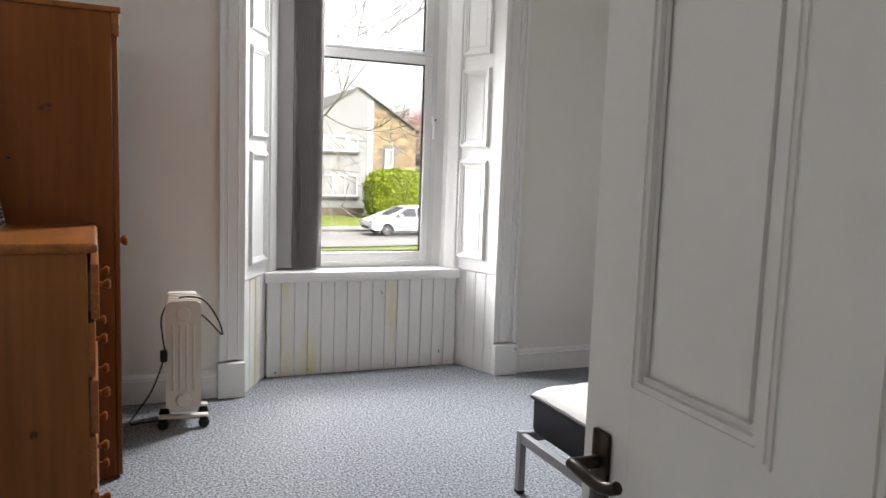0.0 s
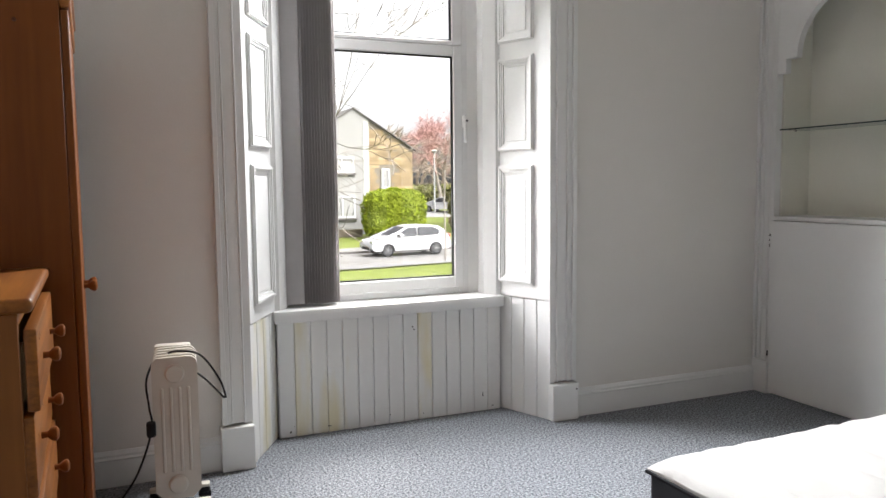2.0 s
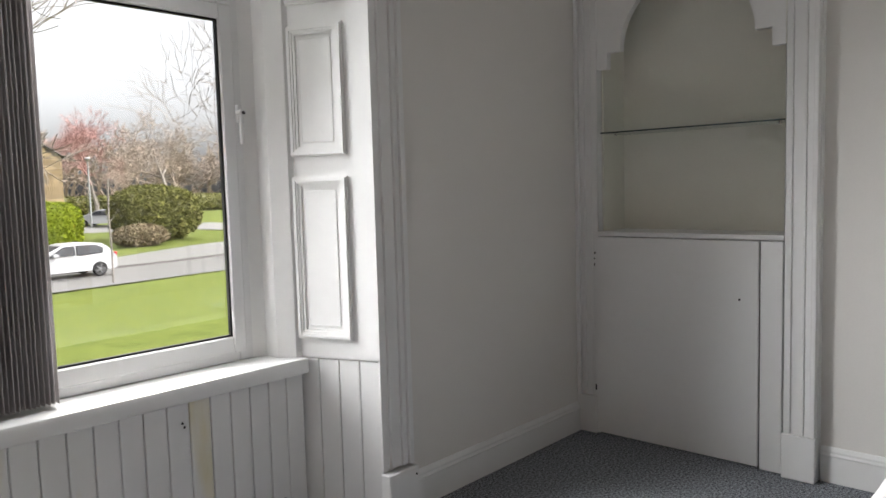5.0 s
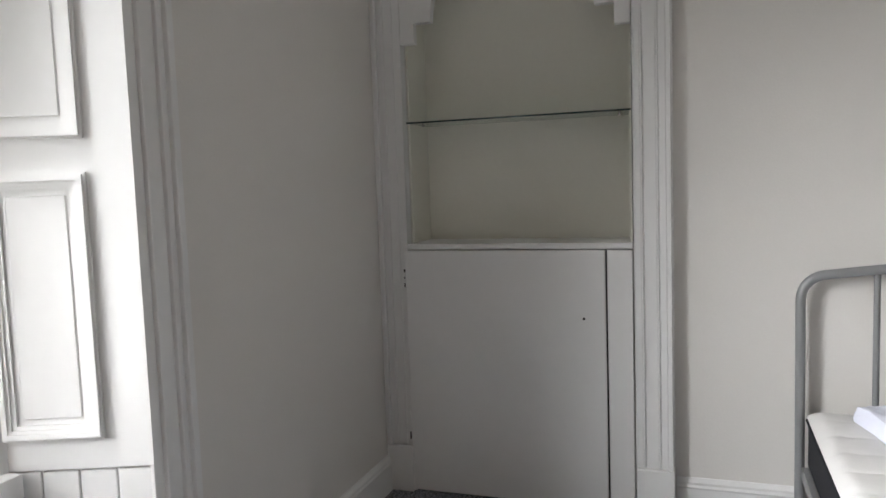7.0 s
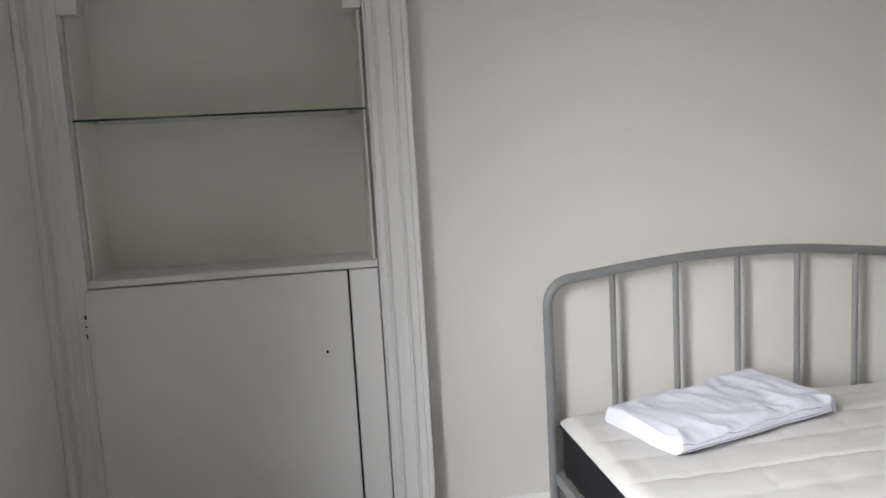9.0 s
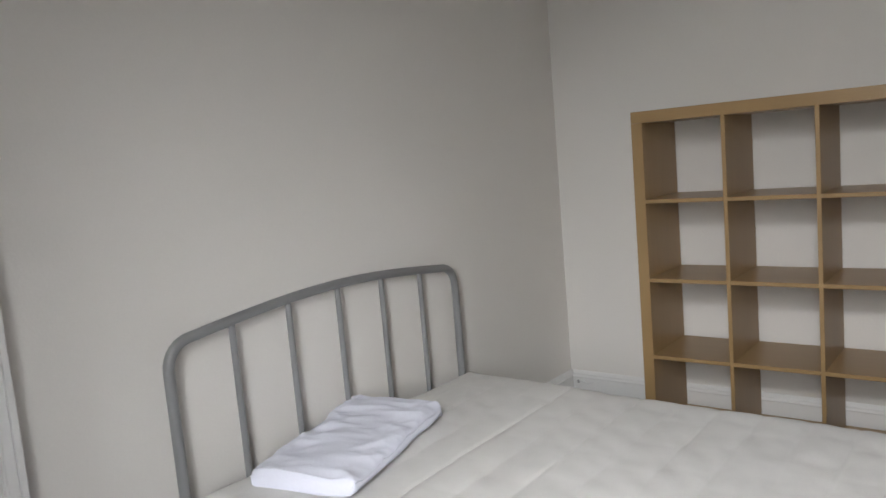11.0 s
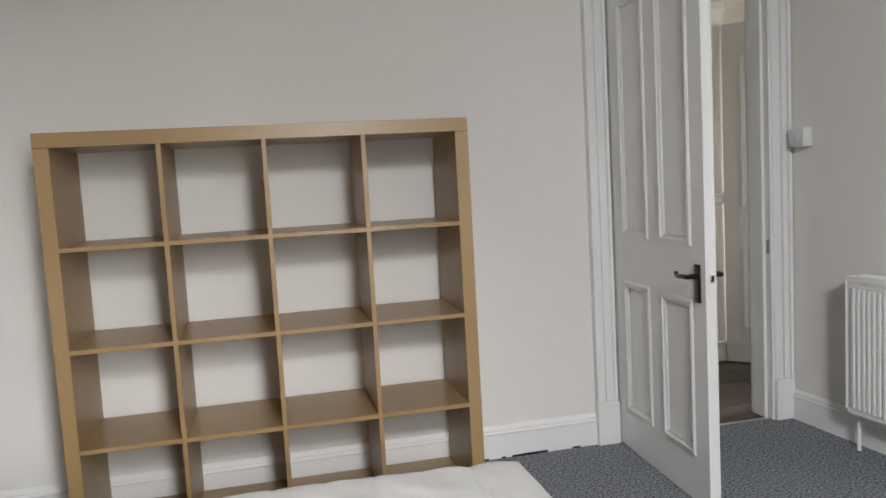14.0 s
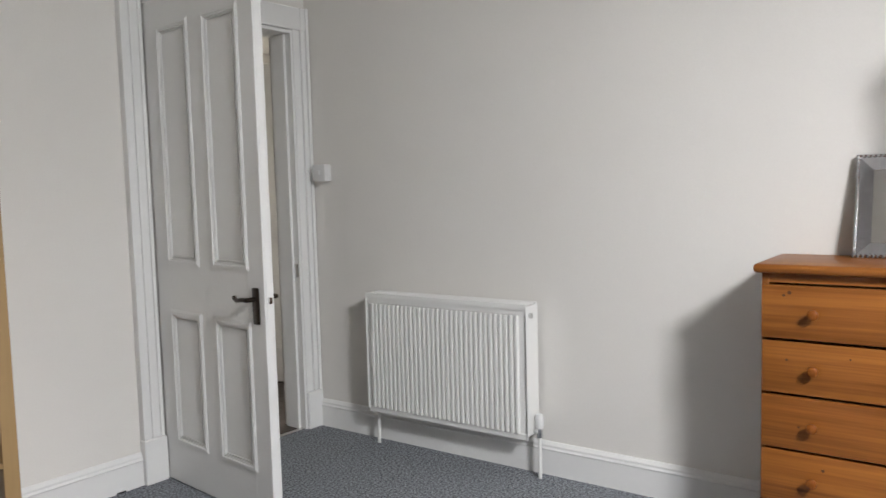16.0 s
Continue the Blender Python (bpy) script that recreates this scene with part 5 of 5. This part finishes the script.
leafy("hedge", "clipped bright yellow-green hedge beside the house", "hedge", 13.1, 45.9, 3.9, 2.6, 3.1, LEAF_Y, HEDGE, 7000, 0.05, 4, 2)
leafy("topiary", "large rounded olive-green clipped shrub on the green", "shrub", 23.6, 53.5, 6.3, 4.5, 3.9, LEAF_O, TOPIARY, 8000, 0.08, 2.5, 3)
leafy("bush", "low brownish heather bush before the clipped shrub", "shrub", 20.4, 49.4, 3.6, 2.2, 1.4, LEAF_H, HEATHER, 4000, 0.06, 2.2, 5)


# ---- trees ----
def limbs(base, height, rs, levels, spread, r0, fork=3, lean=(0, 0)):
    """Tapered segments of a bare tree: (from, to, radius, radius)."""
    out = []

    def grow(p, d, ln, r, lv):
        n = 3
        for k in range(n):
            d = (d + rs.normal(size=3) * 0.13 + np.array((0, 0, 0.03))).astype(float)
            d /= np.linalg.norm(d)
            q = p + d * ln / n
            r1 = r * (0.86 if lv else 0.9)
            out.append((p, q, r, r1))
            p, r = q, r1
            if lv > 0 and k > 0 or (lv == levels and k > 0):
                for _ in range(1 if lv < levels else 1):
                    if lv > 0:
                        e = d + rs.normal(size=3) * spread
                        e /= np.linalg.norm(e)
                        grow(p, e, ln * rs.uniform(0.5, 0.75), r * 0.55, lv - 1)
        if lv > 0:
            for _ in range(fork):
                e = d + rs.normal(size=3) * spread
                e /= np.linalg.norm(e)
                grow(p, e, ln * rs.uniform(0.55, 0.85), r * 0.65, lv - 1)

    grow(np.array(base, float), np.array((lean[0], lean[1], 1.0)), height * 0.36, r0, levels)
    return out


def tube_mesh(name, segs, sides=4):
    vs, fs = [], []
    for p, q, r, r1 in segs:
        d = q - p
        d = d / (np.linalg.norm(d) + 1e-9)
        u = np.cross(d, (0.3, 0.5, 0.81))
        u /= np.linalg.norm(u) + 1e-9
        v = np.cross(d, u)
        k = len(vs)
        for c, rr in ((p, r), (q, r1)):
            for s in range(sides):
                a = 2 * math.pi * s / sides
                vs.append(tuple(c + rr * (math.cos(a) * u + math.sin(a) * v)))
        for s in range(sides):
            t2 = (s + 1) % sides
            fs.append((k + s, k + t2, k + sides + t2, k + sides + s))
    me = bpy.data.meshes.new(name)
    me.from_pydata(vs, [], fs)
    return me


def bare_tree(name, label, x, y, height, seed, m_trunk, m_twig, r0=0.22, levels=4, spread=0.55, lean=(0, 0), twig_r=0.03, fork=3):
    rs = np.random.RandomState(seed)
    t = thing(name, label, "tree")
    segs = [(p, q, max(r, 0.012), max(r1, 0.009)) for p, q, r, r1 in limbs((x, y, gz(y) - 0.1), height, rs, levels, spread, r0, fork, lean)]
    big = [s for s in segs if s[2] > twig_r * 2]
    small = [s for s in segs if s[2] <= twig_r * 2]
    for nm, ss, mm in (("trunk", big, m_trunk), ("crown", small, m_twig)):
        me = tube_mesh(nm, ss, 6 if nm == "trunk" else 3)
        me.materials.append(mm)
        ob = new(nm, me)
        ob.parent = t
    return t


bare_tree("tree", "bare grey street tree with fine twigs", 0.3, 24.5, 12.5, 11, BARK, BARK, 0.12, 4, 0.55, (0.3, 0), 0.02)
bare_tree("tree", "tall bare tree with upswept twigs", 28.5, 46.0, 15.5, 8, BARK, BARK, 0.16, 4, 0.5, (-0.1, 0), 0.03)
bare_tree("tree", "reddish pink budding tree", 29.0, 76, 10.5, 21, BARK, PINKTWIG, 0.25, 5, 0.6, (0, 0), 0.05, 3)
bare_tree("tree", "brown bare tree behind the clipped shrub", 35.5, 74, 11, 31, BARK, BROWNTWIG, 0.3, 5, 0.65, (0, 0), 0.05, 3)
# woods in the distance
rs = np.random.RandomState(5)
segs = []
for k in range(44):
    x = 12 + k * 1.7 + rs.uniform(-1, 1)
    y = rs.uniform(88, 112)
    for p, q, r, r1 in limbs((x, y, gz(y) - 0.2), rs.uniform(9, 13.5), rs, 4, 0.7, 0.3, 2):
        segs.append((p, q, max(r, 0.05), max(r1, 0.04)))
me = tube_mesh("woods", segs, 3)
me.materials.append(BROWNTWIG)
tagged(new("woods", me), "brown leafless woods in the distance", "trees", kind="stuff")
ever = leafy("evergreen", "dark evergreen shrubs below the far trees", "shrub", 36, 84, 34, 5, 2.0, LEAF_O, TOPIARY, 5000, 0.14, 3, 9)

# sapling with its stake, lamp posts
sp = thing("sapling", "thin bare sapling on the lawn by the road", "tree")
part("trunk", tube(B(), [(10.4, 31.2, gz(31)), (10.42, 31.2, -1.0), (10.38, 31.2, 0.4), (10.42, 31.2, 1.9)], 0.035, 8), BARK, sp)
rs = np.random.RandomState(3)
me = tube_mesh("crown", [s for k in range(7) for s in [(np.array((10.4, 31.2, 0.2 + 0.25 * k)), np.array((10.4, 31.2, 0.7 + 0.25 * k)) + rs.normal(size=3) * 0.25, 0.012, 0.006)]], 4)
me.materials.append(BARK)
cr = new("crown", me)
cr.parent = sp


def lamp_post(x, y, h, nm="street_lamp"):
    z = gz(y)
    t = thing(nm, "tall grey street lamp with a small round head", "street lamp", None, "street lamps")
    part("post", cyl(B(), (x, y, z), (x, y, z + h), 0.09, 12, 0.06), POSTGREY, t)
    part("lamp_head", lathe(B(), [(0.06, 0), (0.24, 0.1), (0.3, 0.18), (0.12, 0.3)], Matrix.Translation((x, y, z + h)), 16), POSTGREY, t)


lamp_post(24.2, 66, 5.6)
lamp_post(30.9, 56, 6.6)


# ---- parked cars ----
def car(name, label, m):
    """A hatchback, nose towards -x, wheels on z = 0, centred on its length."""
    t = thing(name, label, "car", m)
    L, W = 4.2, 1.76
    prof = [(-2.08, 0.36), (-2.1, 0.55), (-2.0, 0.72), (-1.7, 0.83), (-1.05, 0.95), (-0.25, 1.38), (0.1, 1.45), (0.9, 1.46), (1.5, 1.4), (1.78, 1.22), (2.0, 0.92), (2.1, 0.8), (2.08, 0.4), (2.0, 0.28)]
    under = [(1.72, 0.26)]
    for cx in (1.3, -1.27):
        for k in range(7):
            a = math.pi * k / 6
            under.append((cx + 0.36 * math.cos(a), 0.28 + 0.36 * math.sin(a)))
    under.append((-1.9, 0.27))
    pts = prof + under
    bm = B()
    rings = []
    for y, sc in ((-W / 2, 0.0), (-W / 2 + 0.06, 1.0), (W / 2 - 0.06, 1.0), (W / 2, 0.0)):
        ring = []
        for x, z in pts:
            tuck = 0.16 * max(0, (z - 0.9) / 0.5)
            yy = y - math.copysign(tuck, y)
            zz = z if sc else min(z, 1.41) - 0.01
            ring.append(bm.verts.new((x * (1 if sc else 0.985), yy, zz)))
        rings.append(ring)
    n = len(pts)
    for p, q in zip(rings, rings[1:]):
        for i in range(n):
            bm.faces.new((p[i], q[i], q[(i + 1) % n], p[(i + 1) % n]))
    fa = bm.faces.new(rings[0][::-1])
    fb = bm.faces.new(rings[-1])
    bmesh.ops.triangulate(bm, faces=[fa, fb])
    body = part("body", bm, CARPAINT, t, "white car body")
    for s in (-1, 1):
        for q in ([(-0.82, 0.97), (0.28, 0.97), (0.28, 1.36), (-0.2, 1.34)], [(0.36, 0.97), (1.45, 1.0), (1.5, 1.2), (1.2, 1.36), (0.36, 1.37)]):
            bm = B()
            o = [bm.verts.new((x, s * (W / 2 + 0.012 - 0.16 * max(0, (z - 0.9) / 0.5)), z)) for x, z in q]
            i2 = [bm.verts.new((x, s * (W / 2 - 0.02 - 0.16 * max(0, (z - 0.9) / 0.5)), z)) for x, z in q]
            bm.faces.new(o if s > 0 else o[::-1])
            for k in range(len(q)):
                bm.faces.new((o[k], o[(k + 1) % len(q)], i2[(k + 1) % len(q)], i2[k]))
            part("side_window", bm, TINT, body, "dark side glass", smooth=False)
        part("wing_mirror", box(B(), -0.72, -0.5, s * 0.98 - 0.09, s * 0.98 + 0.09, 0.94, 1.08, 0.03, 2), CARPAINT, body)
        part("door_handle", box(B(), 0.05, 0.25, s * 0.89 - 0.015, s * 0.89 + 0.015, 0.86, 0.89, 0.008), CARPAINT, body)
        part("headlight", box(B(), -2.05, -1.78, s * 0.66 - 0.16, s * 0.66 + 0.16, 0.62, 0.75, 0.03, 2), CHROME, body, "clear headlight")
        part("tail_light", box(B(), 1.97, 2.1, s * 0.68 - 0.16, s * 0.68 + 0.16, 0.82, 1.0, 0.03, 2), REDLAMP, body, "red tail light")
    for q in ([(-1.03, 0.975), (-0.27, 1.37)], [(1.82, 1.2), (1.57, 1.38)]):
        (xa, za), (xb, zb2) = q
        bm = B()
        v = [bm.verts.new(c) for c in ((xa, -0.68, za + 0.012), (xa, 0.68, za + 0.012), (xb, 0.58, zb2 + 0.012), (xb, -0.58, zb2 + 0.012))]
        bm.faces.new(v)
        part("windscreen", bm, TINT, body, "dark windscreen", smooth=False)
    part("grille", box(B(), -2.115, -2.06, -0.45, 0.45, 0.32, 0.46, 0.01), BLACK, body, "black lower grille")
    for x in (1.3, -1.27):
        for s in (-1, 1):
            wh = thing("wheel", "", "")
            wh.parent = t
            wh.matrix_basis = Matrix.Translation((x, s * (W / 2 - 0.11), 0.315))
            for key in ("label", "category"):
                if key in wh:
                    del wh[key]
            part("tyre", lathe(B(), [(0.2, -0.1), (0.29, -0.1), (0.315, -0.07), (0.315, 0.07), (0.29, 0.1), (0.2, 0.1)], Matrix.Rotation(math.pi / 2, 4, "X"), 28), BLACK, wh)
            bm = B()
            for k in range(5):
                a = 2 * math.pi * k / 5
                d = Vector((math.cos(a), 0, math.sin(a)))
                cyl(bm, Vector((0, s * 0.09, 0)), d * 0.2 + Vector((0, s * 0.09, 0)), 0.03, 6, 0.022)
            lathe(bm, [(0.19, 0.07), (0.21, 0.105), (0.2, 0.1), (0.18, 0.075)], Matrix.Rotation(math.pi / 2 * -s, 4, "X"), 28)
            part("rim", bm, RIM, wh, "five-spoke alloy rim")
    return t


car("parked_car", "white hatchback parked on the road", pose(9.95, 35.2, gz(35.2) + 0.015, 0, 0, 3))
car("parked_car", "white hatchback parked on the far side road", pose(25.3, 66.2, gz(66.2) + 0.02, 0, 0, -50))
